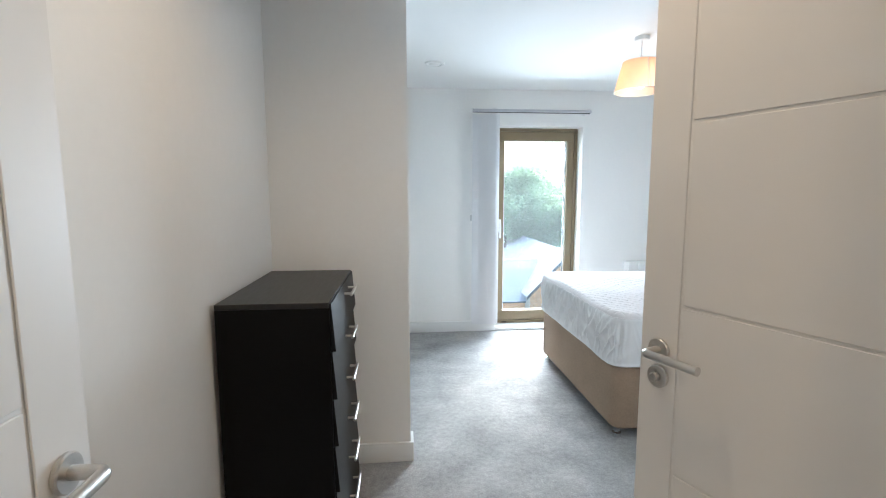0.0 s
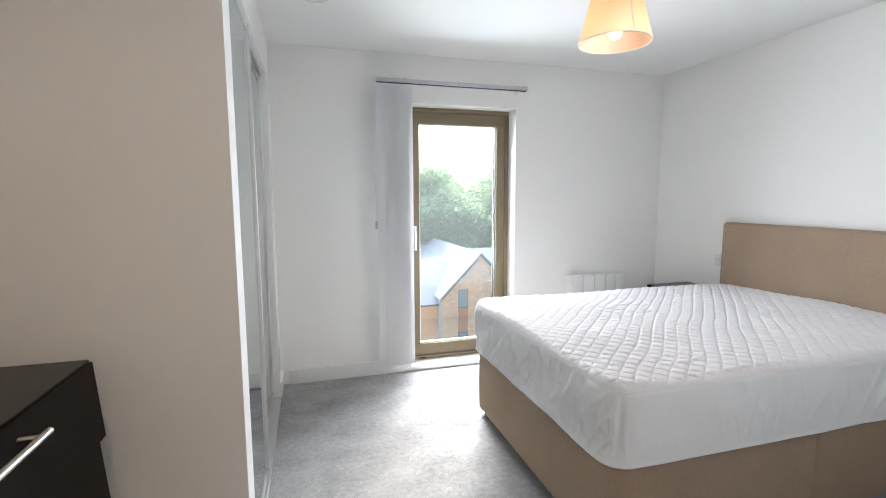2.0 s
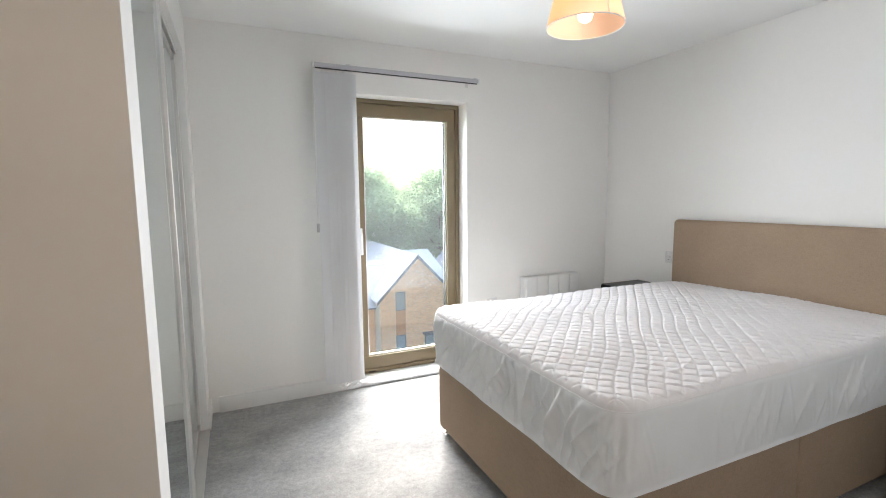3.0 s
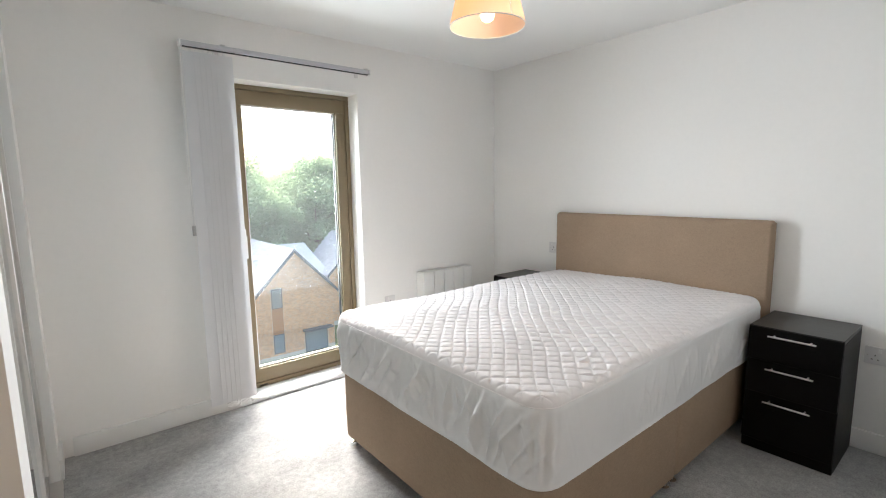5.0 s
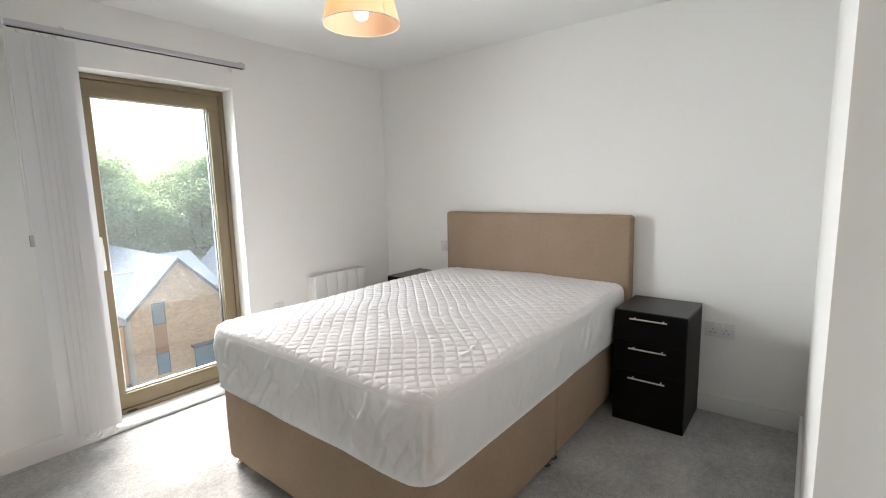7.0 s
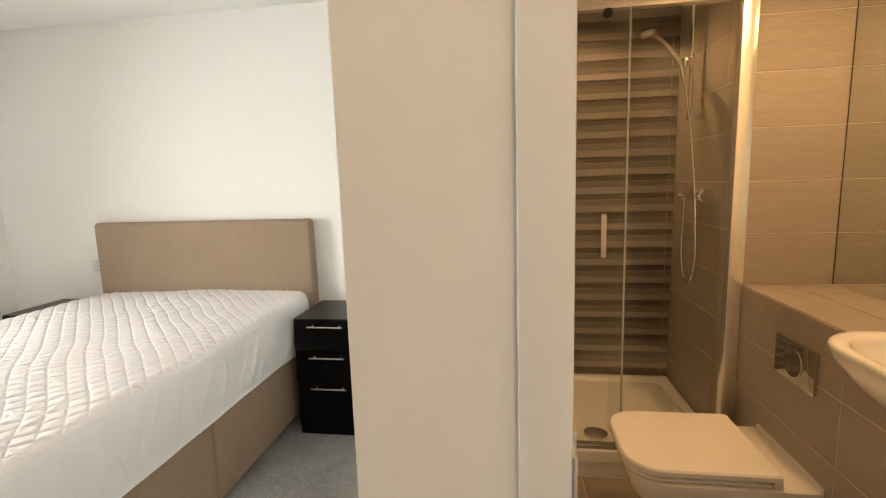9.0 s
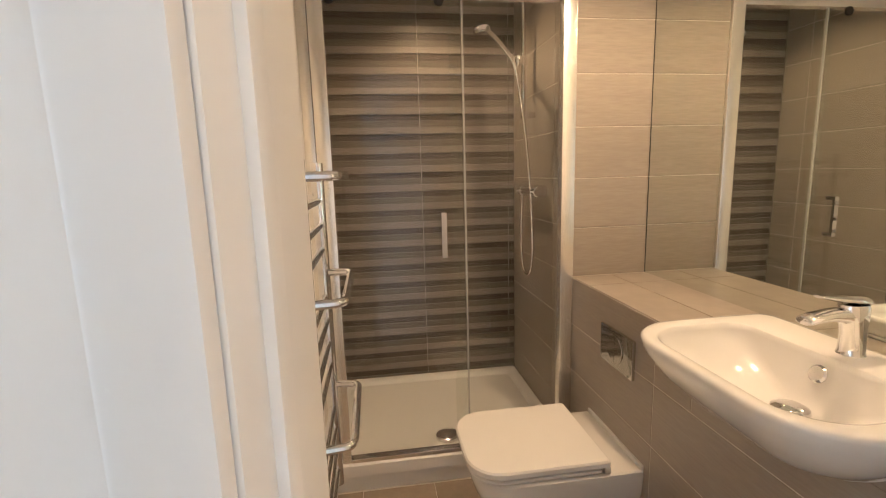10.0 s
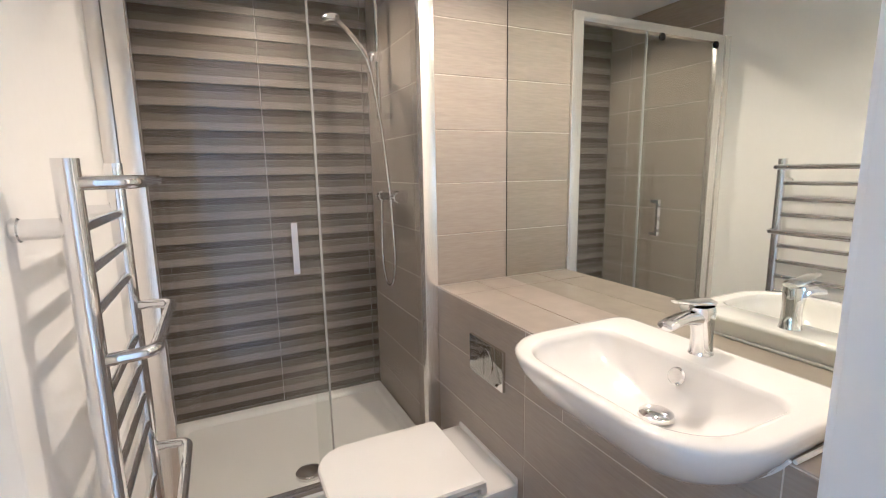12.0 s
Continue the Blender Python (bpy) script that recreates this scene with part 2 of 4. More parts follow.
LEAF = material("green foliage", (0.085, 0.145, 0.072), 0.7, var=0.25, var_scale=0.25, fine=0.2, fine_scale=1.5, rand=0.35, island=True)
leaf_nodes, leaf_links = LEAF.node_tree.nodes, LEAF.node_tree.links
see, both = leaf_nodes.new("ShaderNodeBsdfTranslucent"), leaf_nodes.new("ShaderNodeMixShader")
see.inputs[0].default_value, both.inputs[0].default_value = (0.50, 0.66, 0.42, 1), 0.58
leaf_links.new(leaf_nodes["Principled BSDF"].outputs[0], both.inputs[1]), leaf_links.new(see.outputs[0], both.inputs[2])
leaf_links.new(both.outputs[0], leaf_nodes["Material Output"].inputs[0])
BARK = material("bark", (0.10, 0.075, 0.055), 0.9, var=0.2, var_scale=2)
GRASS = material("grass ground", (0.07, 0.10, 0.03), 0.95, var=0.2, var_scale=0.3, fine=0.2, fine_scale=6)
OUTWALL = material("outer stucco", (0.55, 0.53, 0.5), 0.85, var=0.05)


# ---- mesh helpers ----
def base_of(ob):
    v = Vector((0, 0, 0))
    while ob is not None:
        v = v + ob.location
        ob = ob.parent
    return v


def finish(bm, name, mat, smooth=True, sharp=38):
    me = bpy.data.meshes.new(name)
    bmesh.ops.recalc_face_normals(bm, faces=bm.faces[:])
    bm.to_mesh(me)
    bm.free()
    me.materials.append(mat)
    if smooth:
        me.shade_smooth()
        me.set_sharp_from_angle(angle=radians(sharp))
    return me


def part(name, bm, mat, parent=None, label="", smooth=True, sharp=38):
    """One mesh object, modelled in world metres, under a thing or a part (or at top level)."""
    if parent is not None:
        bmesh.ops.translate(bm, vec=-base_of(parent), verts=bm.verts[:])
    ob = new(name, finish(bm, name, mat, smooth, sharp))
    ob.parent = parent
    return tagged(ob, label)


def thing(name, at, label, category, group=""):
    ob = new(name)
    ob.location, ob.empty_display_size = at, 0.05
    return tagged(ob, label, category, group)


def structure(name, bm, mat, label="", smooth=True):
    return tagged(part(name, bm, mat, None, label, smooth), kind="structure")


def box(x0, x1, y0, y1, z0, z1, bevel=0.0, seg=2, bm=None):
    own = bm is None
    b = bmesh.new()
    bmesh.ops.create_cube(b, size=1)
    for v in b.verts:
        v.co = Vector(((x0 + x1) / 2 + v.co.x * (x1 - x0), (y0 + y1) / 2 + v.co.y * (y1 - y0), (z0 + z1) / 2 + v.co.z * (z1 - z0)))
    if bevel:
        bmesh.ops.bevel(b, geom=b.edges[:], offset=bevel, segments=seg, affect="EDGES", profile=0.6)
    if own:
        return b
    me = bpy.data.meshes.new("tmp")
    b.to_mesh(me)
    b.free()
    bm.from_mesh(me)
    bpy.data.meshes.remove(me)
    return bm


def boxes(rows, bevel=0.0):
    bm = bmesh.new()
    for r in rows:
        box(*r, bevel=bevel, bm=bm)
    return bm


def loft(loops, cap_first=True, cap_last=True, close=True, bm=None):
    bm = bm or bmesh.new()
    vs = [[bm.verts.new(p) for p in loop] for loop in loops]
    n = len(loops[0])
    for a_, b_ in zip(vs, vs[1:]):
        for i in range(n if close else n - 1):
            j = (i + 1) % n
            bm.faces.new((a_[i], a_[j], b_[j], b_[i]))
    if cap_first:
        bm.faces.new(vs[0][::-1])
    if cap_last:
        bm.faces.new(vs[-1])
    return bm


def rrect(x0, x1, y0, y1, z, r, n=6, rf=None):
    """A rounded rectangle; rf: the radius at the y1 side."""
    rf = r if rf is None else rf
    pts = []
    for cx, cy, rr, a0 in ((x1 - rf, y1 - rf, rf, 0), (x0 + rf, y1 - rf, rf, 90), (x0 + r, y0 + r, r, 180), (x1 - r, y0 + r, r, 270)):
        for i in range(n + 1):
            an = radians(a0 + 90 * i / n)
            pts.append(Vector((cx + rr * math.cos(an), cy + rr * math.sin(an), z)))
    return pts


def lathe(profile, cx, cy, seg=32, caps=True):
    return loft([[Vector((cx + r * math.cos(2 * math.pi * i / seg), cy + r * math.sin(2 * math.pi * i / seg), z)) for i in range(seg)] for r, z in profile], caps, caps)


def disc(c, axis, r, depth, seg=28, bevel=0.0):
    """A short cylinder from c along axis."""
    ax = Vector(axis).normalized()
    q = ax.to_track_quat("Z", "Y")
    rows = [(r - bevel, 0), (r, bevel), (r, depth - bevel), (r - bevel, depth)] if bevel else [(r, 0), (r, depth)]
    return loft([[Vector(c) + q @ Vector((rr * math.cos(2 * math.pi * i / seg), rr * math.sin(2 * math.pi * i / seg), h)) for i in range(seg)] for rr, h in rows])


def rounded(points, r, n=5):
    """A polyline with its inner corners rounded."""
    pts = [Vector(p) for p in points]
    out = [pts[0]]
    for p, c, q in zip(pts, pts[1:], pts[2:]):
        d0, d1 = (p - c), (q - c)
        k = min(r, d0.length * 0.49, d1.length * 0.49)
        s, e_ = c + d0.normalized() * k, c + d1.normalized() * k
        for i in range(n + 1):
            u = i / n
            out.append((1 - u) ** 2 * s + 2 * u * (1 - u) * c + u * u * e_)
    return out + [pts[-1]]


def tube(points, r, seg=12, bm=None):
    pts = [Vector(p) for p in points]
    rs = r if isinstance(r, (list, tuple)) else [r] * len(pts)
    d = (pts[1] - pts[0]).normalized()
    ref = Vector((0, 0, 1)) if abs(d.z) < 0.9 else Vector((1, 0, 0))
    u = d.cross(ref).normalized()
    loops = []
    for i, p in enumerate(pts):
        d = ((pts[min(i + 1, len(pts) - 1)] - pts[max(i - 1, 0)])).normalized()
        u = (u - d * u.dot(d)).normalized()
        v = d.cross(u)
        loops.append([p + (u * math.cos(2 * math.pi * k / seg) + v * math.sin(2 * math.pi * k / seg)) * rs[i] for k in range(seg)])
    return loft(loops, bm=bm)


def turn_about(bm, deg, centre):
    bmesh.ops.rotate(bm, cent=centre, matrix=Matrix.Rotation(radians(deg), 3, "Z"), verts=bm.verts[:])
    return bm


TILES = {}


def tile_mesh(name, w, h, d, mat, c=0.0012):
    """A slab in its local xz plane, facing -y, chamfered round its front; shared between alike pieces."""
    key = (round(w, 4), round(h, 4), round(d, 4), mat.name)
    if key not in TILES:
        lo = [[Vector((x, y, z)) for x, z in ((i, i), (w - i, i), (w - i, h - i), (i, h - i))] for y, i in ((0.0, 0.0), (-d + c, 0.0), (-d, c))]
        TILES[key] = finish(loft(lo), name, mat, False)
    return TILES[key]


def piece(name, me, parent, m):
    ob = new(name, me)
    ob.parent = parent
    ob.matrix_basis = Matrix.Translation(-base_of(parent)) @ m
    return ob


def tile_field(parent, mat, origin, rz, width, height, tw, th, d=0.008, gap=0.003, shift=0.0, first_h=None, flat=False, tile="tile"):
    """Tiles laid over a rectangle: along its local x and up its local z (flat: along y on a floor)."""
    frame_m = Matrix.Translation(origin) @ Matrix.Rotation(radians(rz), 4, "Z") @ (Matrix.Rotation(radians(-90), 4, "X") if flat else Matrix())
    z, row = 0.0, 0
    while z < height - 0.004:
        hh = min(first_h if row == 0 and first_h else th, height - z)
        x = -((shift * row) % tw) if shift else 0.0
        while x < width - 0.004:
            a_, b_ = max(x, 0.0), min(x + tw, width)
            if b_ - a_ > 0.012:
                piece(tile, tile_mesh(tile, b_ - a_ - gap, hh - gap, d, mat), parent, frame_m @ Matrix.Translation((a_ + gap / 2, 0, z + gap / 2)))
            x += tw
        z += hh
        row += 1

# ---- large structure ----
CZ = 2.30                              # bedroom ceiling
BZ = 2.25                              # bathroom ceiling
structure("floor", boxes([(-0.60, 1.33, -1.30, 5.195, -0.06, 0.0), (1.33, 3.52, 2.12, 5.195, -0.06, 0.0)]), CARPET, "mid-grey cut pile carpet with footprints and shading")
structure("ceiling", boxes([(-0.6, 3.52, -1.3, 5.5, CZ, CZ + 0.1)]), CEIL, "plain white painted ceiling")
structure("wall_north", boxes([(-0.6, 1.25, 5.195, 5.50, -0.06, CZ), (2.083, 3.52, 5.195, 5.50, -0.06, CZ), (1.25, 2.083, 5.195, 5.50, 1.968, CZ), (1.25, 2.083, 5.195, 5.50, -0.06, 0.022)]), WALL,
          "matt white wall with a deep window opening")
structure("wall_east", boxes([(3.42, 3.52, 2.20, 5.195, 0.0, CZ)]), WALL, "matt white wall behind the headboard")
structure("wall_south", boxes([(1.60, 3.52, 2.09, 2.20, 0.0, CZ), (1.46, 1.60, 1.98, 2.07, 0.0, CZ), (1.56, 1.60, 2.07, 2.20, 0.0, CZ)]), WALL, "matt white partition between bedroom and bathroom")
structure("wall_corridor_west", boxes([(-0.36, -0.26, 0.72, 3.02, 0.0, CZ)]), WALL, "matt white wall beside the chest of drawers")
structure("wall_wardrobe_end", boxes([(-0.36, 0.377, 3.02, 3.12, 0.0, CZ)], 0.0), WALL, "matt white end wall of the built-in wardrobe")
structure("wall_wardrobe", boxes([(-0.36, -0.30, 3.12, 5.195, 0.0, CZ), (-0.30, 0.32, 4.97, 5.195, 0.0, CZ), (0.24, 0.322, 3.12, 4.97, 2.06, CZ)]), WALL, "white wardrobe niche walls with a header above the doors")
structure("wall_bathroom_west", boxes([(1.20, 1.46, 1.895, 2.07, 0.0, CZ), (1.20, 1.46, 0.62, 1.050, 0.0, CZ), (1.20, 1.46, 1.050, 1.895, 2.02, CZ)]), WALL, "thick white wall with the bathroom doorway")
structure("wall_corridor_south", boxes([(-0.36, -0.12, 0.62, 0.72, 0.0, CZ), (0.72, 1.20, 0.62, 0.72, 0.0, CZ), (-0.12, 0.72, 0.62, 0.72, 2.04, CZ)]), WALL, "white wall with the bedroom doorway")
structure("wall_hall", boxes([(-0.6, -0.5, -1.2, 0.62, 0.0, CZ), (1.33, 1.43, -1.2, 0.62, 0.0, CZ), (-0.6, 1.43, -1.3, -1.2, 0.0, CZ), (-0.5, -0.36, 0.62, 0.72, 0, CZ), (1.20, 1.33, 0.60, 0.62, 0, CZ)]), WALL, "plain white hall walls")
structure("bathroom_floor_slab", boxes([(1.33, 3.72, 0.50, 2.12, -0.06, -0.002)]), GROUT, "grouted floor bed")
structure("bathroom_ceiling", boxes([(1.46, 3.72, 0.50, 2.10, BZ, BZ + 0.05)]), CEIL, "white bathroom ceiling")
bath_south = structure("wall_bathroom_south", boxes([(1.46, 3.72, 0.50, 0.668, 0.0, BZ), (1.46, 1.53, 0.668, 1.0245, 0.0, 0.8645), (2.04, 3.72, 0.668, 1.0245, 0.0, 0.8645), (1.53, 2.04, 0.668, 0.845, 0.0, 0.8645), (1.53, 2.04, 0.845, 1.0245, 0.0, 0.780), (2.8022, 3.72, 0.668, 1.0245, 0.8645, BZ)]), GROUT, "boxed-in tiled wall with a ledge and a mirror recess")
bath_east = structure("wall_bathroom_east", boxes([(3.6065, 3.72, 1.0245, 2.10, 0.0, BZ)]), GROUT, "shower wall of ribbed wood-effect tiles")
structure("wall_bathroom_gap", boxes([(3.52, 3.72, 2.10, 2.2, 0.0, CZ)]), WALL, "plain white closing wall")


def baseboard(name, rows):
    """Square-edged skirting with a small rounded top."""
    structure(name, boxes(rows, 0.003), TRIM, "satin white skirting board")


H = 0.100
baseboard("baseboard_north", [(0.375, 1.248, 5.18, 5.195, 0, H), (2.085, 3.405, 5.18, 5.195, 0, H)])
baseboard("baseboard_east", [(3.405, 3.42, 2.215, 5.18, 0, H)])
baseboard("baseboard_south", [(1.56, 3.405, 2.20, 2.215, 0, H)])
baseboard("baseboard_wardrobe", [(0.32, 0.335, 4.972, 5.195, 0, H)])
baseboard("baseboard_wardrobe_end", [(-0.245, 0.392, 3.005, 3.02, 0, H), (0.377, 0.392, 3.02, 3.12, 0, H)])
baseboard("baseboard_corridor", [(-0.26, -0.245, 0.74, 3.005, 0, H)])
baseboard("baseboard_nib", [(1.185, 1.20, 1.965, 2.085, 0, H), (1.20, 1.545, 2.07, 2.085, 0, H), (1.185, 1.20, 0.72, 0.98, 0, H)])

# ---- window ----
win = structure("window_1", boxes([(1.252, 2.081, 5.32, 5.44, 0.034, 0.062), (1.252, 2.081, 5.32, 5.44, 1.938, 1.966), (1.252, 1.28, 5.32, 5.44, 0.062, 1.938), (2.053, 2.081, 5.32, 5.44, 0.062, 1.938)], 0.002), BRONZE,
                "full-height bronze-framed glazed window with a clear pane")
part("sash_frame", boxes([(1.283, 2.050, 5.327, 5.40, 0.065, 0.155), (1.283, 2.050, 5.327, 5.40, 1.848, 1.935), (1.283, 1.352, 5.327, 5.40, 0.155, 1.848), (1.981, 2.050, 5.327, 5.40, 0.155, 1.848)], 0.003), BRONZE, win)
part("rebate", boxes([(1.279, 2.054, 5.403, 5.438, 1.90, 1.9385), (1.279, 2.054, 5.403, 5.438, 0.0615, 0.10), (1.279, 1.32, 5.403, 5.438, 0.10, 1.90), (2.013, 2.054, 5.403, 5.438, 0.10, 1.90)]), BRONZE, win)
part("glazing_bead", boxes([(1.352, 1.981, 5.345, 5.362, 0.155, 0.167), (1.352, 1.981, 5.345, 5.362, 1.838, 1.848), (1.352, 1.362, 5.345, 5.362, 0.167, 1.838), (1.971, 1.981, 5.345, 5.362, 0.167, 1.838)], 0.001), SATIN, win, "pale glazing bead")
part("seal", boxes([(1.362, 1.366, 5.362, 5.372, 0.167, 1.838), (1.966, 1.971, 5.352, 5.372, 0.167, 1.838)]), RUBBER, win, "black rubber seal")
pane = part("pane", box(1.36, 1.973, 5.374, 5.380, 0.160, 1.843), GLASS, win, "clear glass pane")
pane.visible_shadow = False
part("window_sill", box(1.252, 2.081, 5.185, 5.32, 0.022, 0.034, 0.003), TRIM, win, "white threshold board")
part("carpet_bar", box(1.25, 2.083, 5.178, 5.186, 0.0, 0.028, 0.002), SATIN, win, "metal carpet edging bar")
part("drain_slot", box(1.345, 1.395, 5.318, 5.323, 0.040, 0.050), DARK, win)
hd = part("window_handle", box(1.302, 1.328, 5.313, 5.327, 0.965, 1.085, 0.005), PLASTIC, win, "white plastic window handle")
part("lever", box(1.306, 1.324, 5.285, 5.313, 0.90, 1.045, 0.006), PLASTIC, hd)

# ---- vertical blind ----
blind = thing("vertical_blind", (1.2, 5.08, 0.05), "white fabric vertical blind drawn open and stacked beside the window", "blind")
rail = part("headrail", box(0.995, 2.100, 5.045, 5.086, 2.071, 2.096, 0.004), RAILG, blind, "slim pale aluminium headrail")
part("slot", box(1.005, 2.095, 5.060, 5.072, 2.066, 2.071), DARK, rail)
part("end_cap", box(0.988, 0.996, 5.043, 5.088, 2.068, 2.099, 0.002), PLASTIC, rail)
part("end_cap", box(2.099, 2.107, 5.043, 5.088, 2.068, 2.099, 0.002), PLASTIC, rail)
for bx in (1.19, 2.07):
    part("bracket", boxes([(bx, bx + 0.022, 5.05, 5.194, 2.100, 2.104), (bx, bx + 0.022, 5.19, 5.194, 2.07, 2.104)]), SATIN, rail, "small metal wall bracket")


def vane(cx, ang, z0=0.098, z1=2.052):
    """One hanging fabric vane with a slight bow across and a welded bottom hem."""
    n, w, t = 6, 0.089, 0.0012
    q = Matrix.Rotation(radians(ang), 3, "Z")
    loops = []
    for k in range(9):
        z = z0 + (z1 - z0) * k / 8
        sway = 0.0015 * math.sin(k * 0.9 + 41.0) + (1.12 - cx) * 0.016
        front = [Vector((w * (i / n - 0.5), 0.0012 * math.cos(math.pi * (i / n - 0.5)), 0)) for i in range(n + 1)]
        ring = front + [p + Vector((0, t, 0)) for p in reversed(front)]
        loops.append([q @ p + Vector((cx + sway * 0.4, 5.078 + sway, z)) for p in ring])
    return loft(loops)


VANES = [(1.043, 1.6), (1.104, 1.8), (1.131, 1.5), (1.157, 1.9), (1.183, 1.6), (1.208, 1.8)]
for vx, va in VANES:
    v = part("vane", vane(vx, va), VANE, blind)
    part("hook", box(vx - 0.004, vx + 0.004, 5.072, 5.084, 2.050, 2.062), PLASTIC, v)
rb = random.Random(5)
for i, (vx, va) in enumerate(VANES[1:]):
    pts = [Vector((vx + rb.uniform(-0.03, 0.03), 5.078 - 0.04 + 0.012 * k + rb.uniform(-0.008, 0.008), 0.085 + 0.018 * math.sin(k * 1.7 + i) + rb.uniform(-0.008, 0.006))) for k in range(7)]
    part("bead_chain", tube(rounded(pts, 0.01, 3), 0.0022, 6), PLASTIC, blind, "white bead chain")
part("cord", tube([(0.992, 5.06, 2.06), (0.989, 5.08, 1.7), (0.990, 5.09, 1.4), (0.994, 5.095, 1.14)], 0.0022, 6), PLASTIC, blind, "white control cord")
part("cord", tube([(1.000, 5.06, 2.06), (1.002, 5.085, 1.6), (0.998, 5.095, 1.14)], 0.0018, 6), PLASTIC, blind)
part("cord_weight", box(0.985, 1.005, 5.086, 5.106, 1.085, 1.140, 0.004), GREYMETAL, blind, "grey cord weight")

# ---- wardrobe doors ----
ward = thing("sliding_wardrobe_door", (0.33, 3.55, 0.02), "mirrored sliding wardrobe door in a slim aluminium frame", "wardrobe door", "sliding doors of the wardrobe")


def sliding(th, x, y0, y1):
    part("mirror_panel", box(x - 0.004, x + 0.004, y0 + 0.024, y1 - 0.024, 0.055, 2.005), WMIRROR, th, "silvered mirror panel")
    for a_, b_ in ((y0, y0 + 0.026), (y1 - 0.026, y1)):
        part("stile", box(x - 0.012, x + 0.014, a_, b_, 0.02, 2.03, 0.003), SATIN, th)
    part("bottom_rail", box(x - 0.010, x + 0.010, y0 + 0.026, y1 - 0.026, 0.02, 0.058, 0.003), SATIN, th)
    part("top_rail", box(x - 0.010, x + 0.010, y0 + 0.026, y1 - 0.026, 2.0, 2.03, 0.003), SATIN, th)


sliding(ward, 0.312, 3.125, 4.08)
ward2 = thing("sliding_wardrobe_door", (0.29, 4.5, 0.02), "mirrored sliding wardrobe door set behind the other", "wardrobe door", "sliding doors of the wardrobe")
sliding(ward2, 0.272, 4.03, 4.965)
structure("trim_wardrobe_track", boxes([(0.252, 0.329, 3.122, 4.968, 0.0, 0.012), (0.249, 0.255, 3.122, 4.968, 2.03, 2.058), (0.290, 0.294, 3.122, 4.968, 2.035, 2.058)]), SATIN, "aluminium sliding door tracks")
structure("trim_wardrobe_lining", boxes([(0.242, 0.3225, 4.955, 4.968, 0.012, 2.058)], 0.002), TRIM, "white wardrobe door lining")


# ---- doors ----
def door_leaf(name, hinge, length, angle, label, hand):
    """A white leaf with incised lines. It is built along +y from its hinge, its face towards -x (hand -1) or +x, then turned by angle about the hinge."""
    hx, hy = hinge
    th = thing(name, (hx, hy, 0.01), label, "door")
    x0, x1 = (hx, hx + 0.040) if hand < 0 else (hx - 0.040, hx)
    T = lambda bm: turn_about(bm, angle, (hx, hy, 0))
    leaf = part("leaf", T(box(x0 + 0.003, x1 - 0.003, hy, hy + length, 0.012, 1.985, 0.002)), DOORW, th)
    lines = [0.012, 0.325, 0.712, 1.092, 1.478, 1.985]
    g = 0.003
    sy = hy + length - 0.097
    for fx0, fx1 in ((x0, x0 + 0.0034), (x1 - 0.0034, x1)):
        for y0, y1 in ((sy + g, hy + length - 0.001),):
            part("lock_stile", T(box(fx0, fx1, y0, y1, 0.013, 1.984, 0.0014, 1)), DOORW, leaf)
        for z0, z1 in zip(lines, lines[1:]):
            part("door_panel", T(box(fx0, fx1, hy + 0.001, sy - g, z0 + g, z1 - g, 0.0014, 1)), DOORW, leaf)
    ly = hy + length - 0.052
    for s, fx in ((-1, x0), (1, x1)):
        h = part("handle", T(disc((fx, ly, 0.985), (s, 0, 0), 0.026, 0.009, 28, 0.002)), STEEL, th, "brushed steel lever handle on a round rose")
        part("lever", T(tube(rounded([(fx + s * 0.008, ly, 0.985), (fx + s * 0.052, ly, 0.985), (fx + s * 0.052, ly - 0.125, 0.985)], 0.014), 0.0095, 14)), STEEL, h)
        k = part("lock_rose", T(disc((fx, ly, 0.923), (s, 0, 0), 0.026, 0.008, 28, 0.002)), STEEL, th, "round steel lock rose")
        part("turn_button", T(disc((fx + s * 0.008, ly, 0.923), (s, 0, 0), 0.011, 0.012, 20, 0.002)), STEEL, k)
    part("latch_plate", T(box((x0 + x1) / 2 - 0.011, (x0 + x1) / 2 + 0.011, hy + length, hy + length + 0.001, 0.90, 1.12)), STEEL, th)
    return th


door_leaf("bathroom_door", (1.206, 1.062), 0.820, 22, "white panelled bathroom door standing ajar with a steel lever", -1)
door_leaf("bedroom_door", (-0.085, 0.70), 0.752, 0, "white panelled bedroom door standing open beside the wall", 1)

d1 = structure("door_1", boxes([(1.202, 1.458, 1.889, 1.8945, 0.0, 2.018), (1.202, 1.458, 1.048, 1.060, 0.0, 2.018), (1.202, 1.458, 1.060, 1.889, 2.006, 2.022)], 0.001), TRIM, "white bathroom door frame with deep linings")
part("door_stop", boxes([(1.256, 1.292, 1.882, 1.8895, 0.0, 2.006), (1.256, 1.292, 1.059, 1.072, 0.0, 2.006), (1.256, 1.292, 1.072, 1.882, 1.994, 2.007)], 0.002), TRIM, d1)
for x0, x1 in ((1.182, 1.2005), (1.4595, 1.470)):
    part("architrave", boxes([(x0, x1, 1.891, 1.932, 0.0, 2.055), (x0, x1, 1.006, 1.054, 0.0, 2.062), (x0, x1, 1.054, 1.891, 2.014, 2.062)], 0.003), TRIM, d1)
part("strike_plate", boxes([(1.1795, 1.2005, 1.888, 1.8915, 0.95, 1.10), (1.2005, 1.232, 1.886, 1.8895, 0.93, 1.11)], 0.0006), STEEL, d1, "steel strike plate")
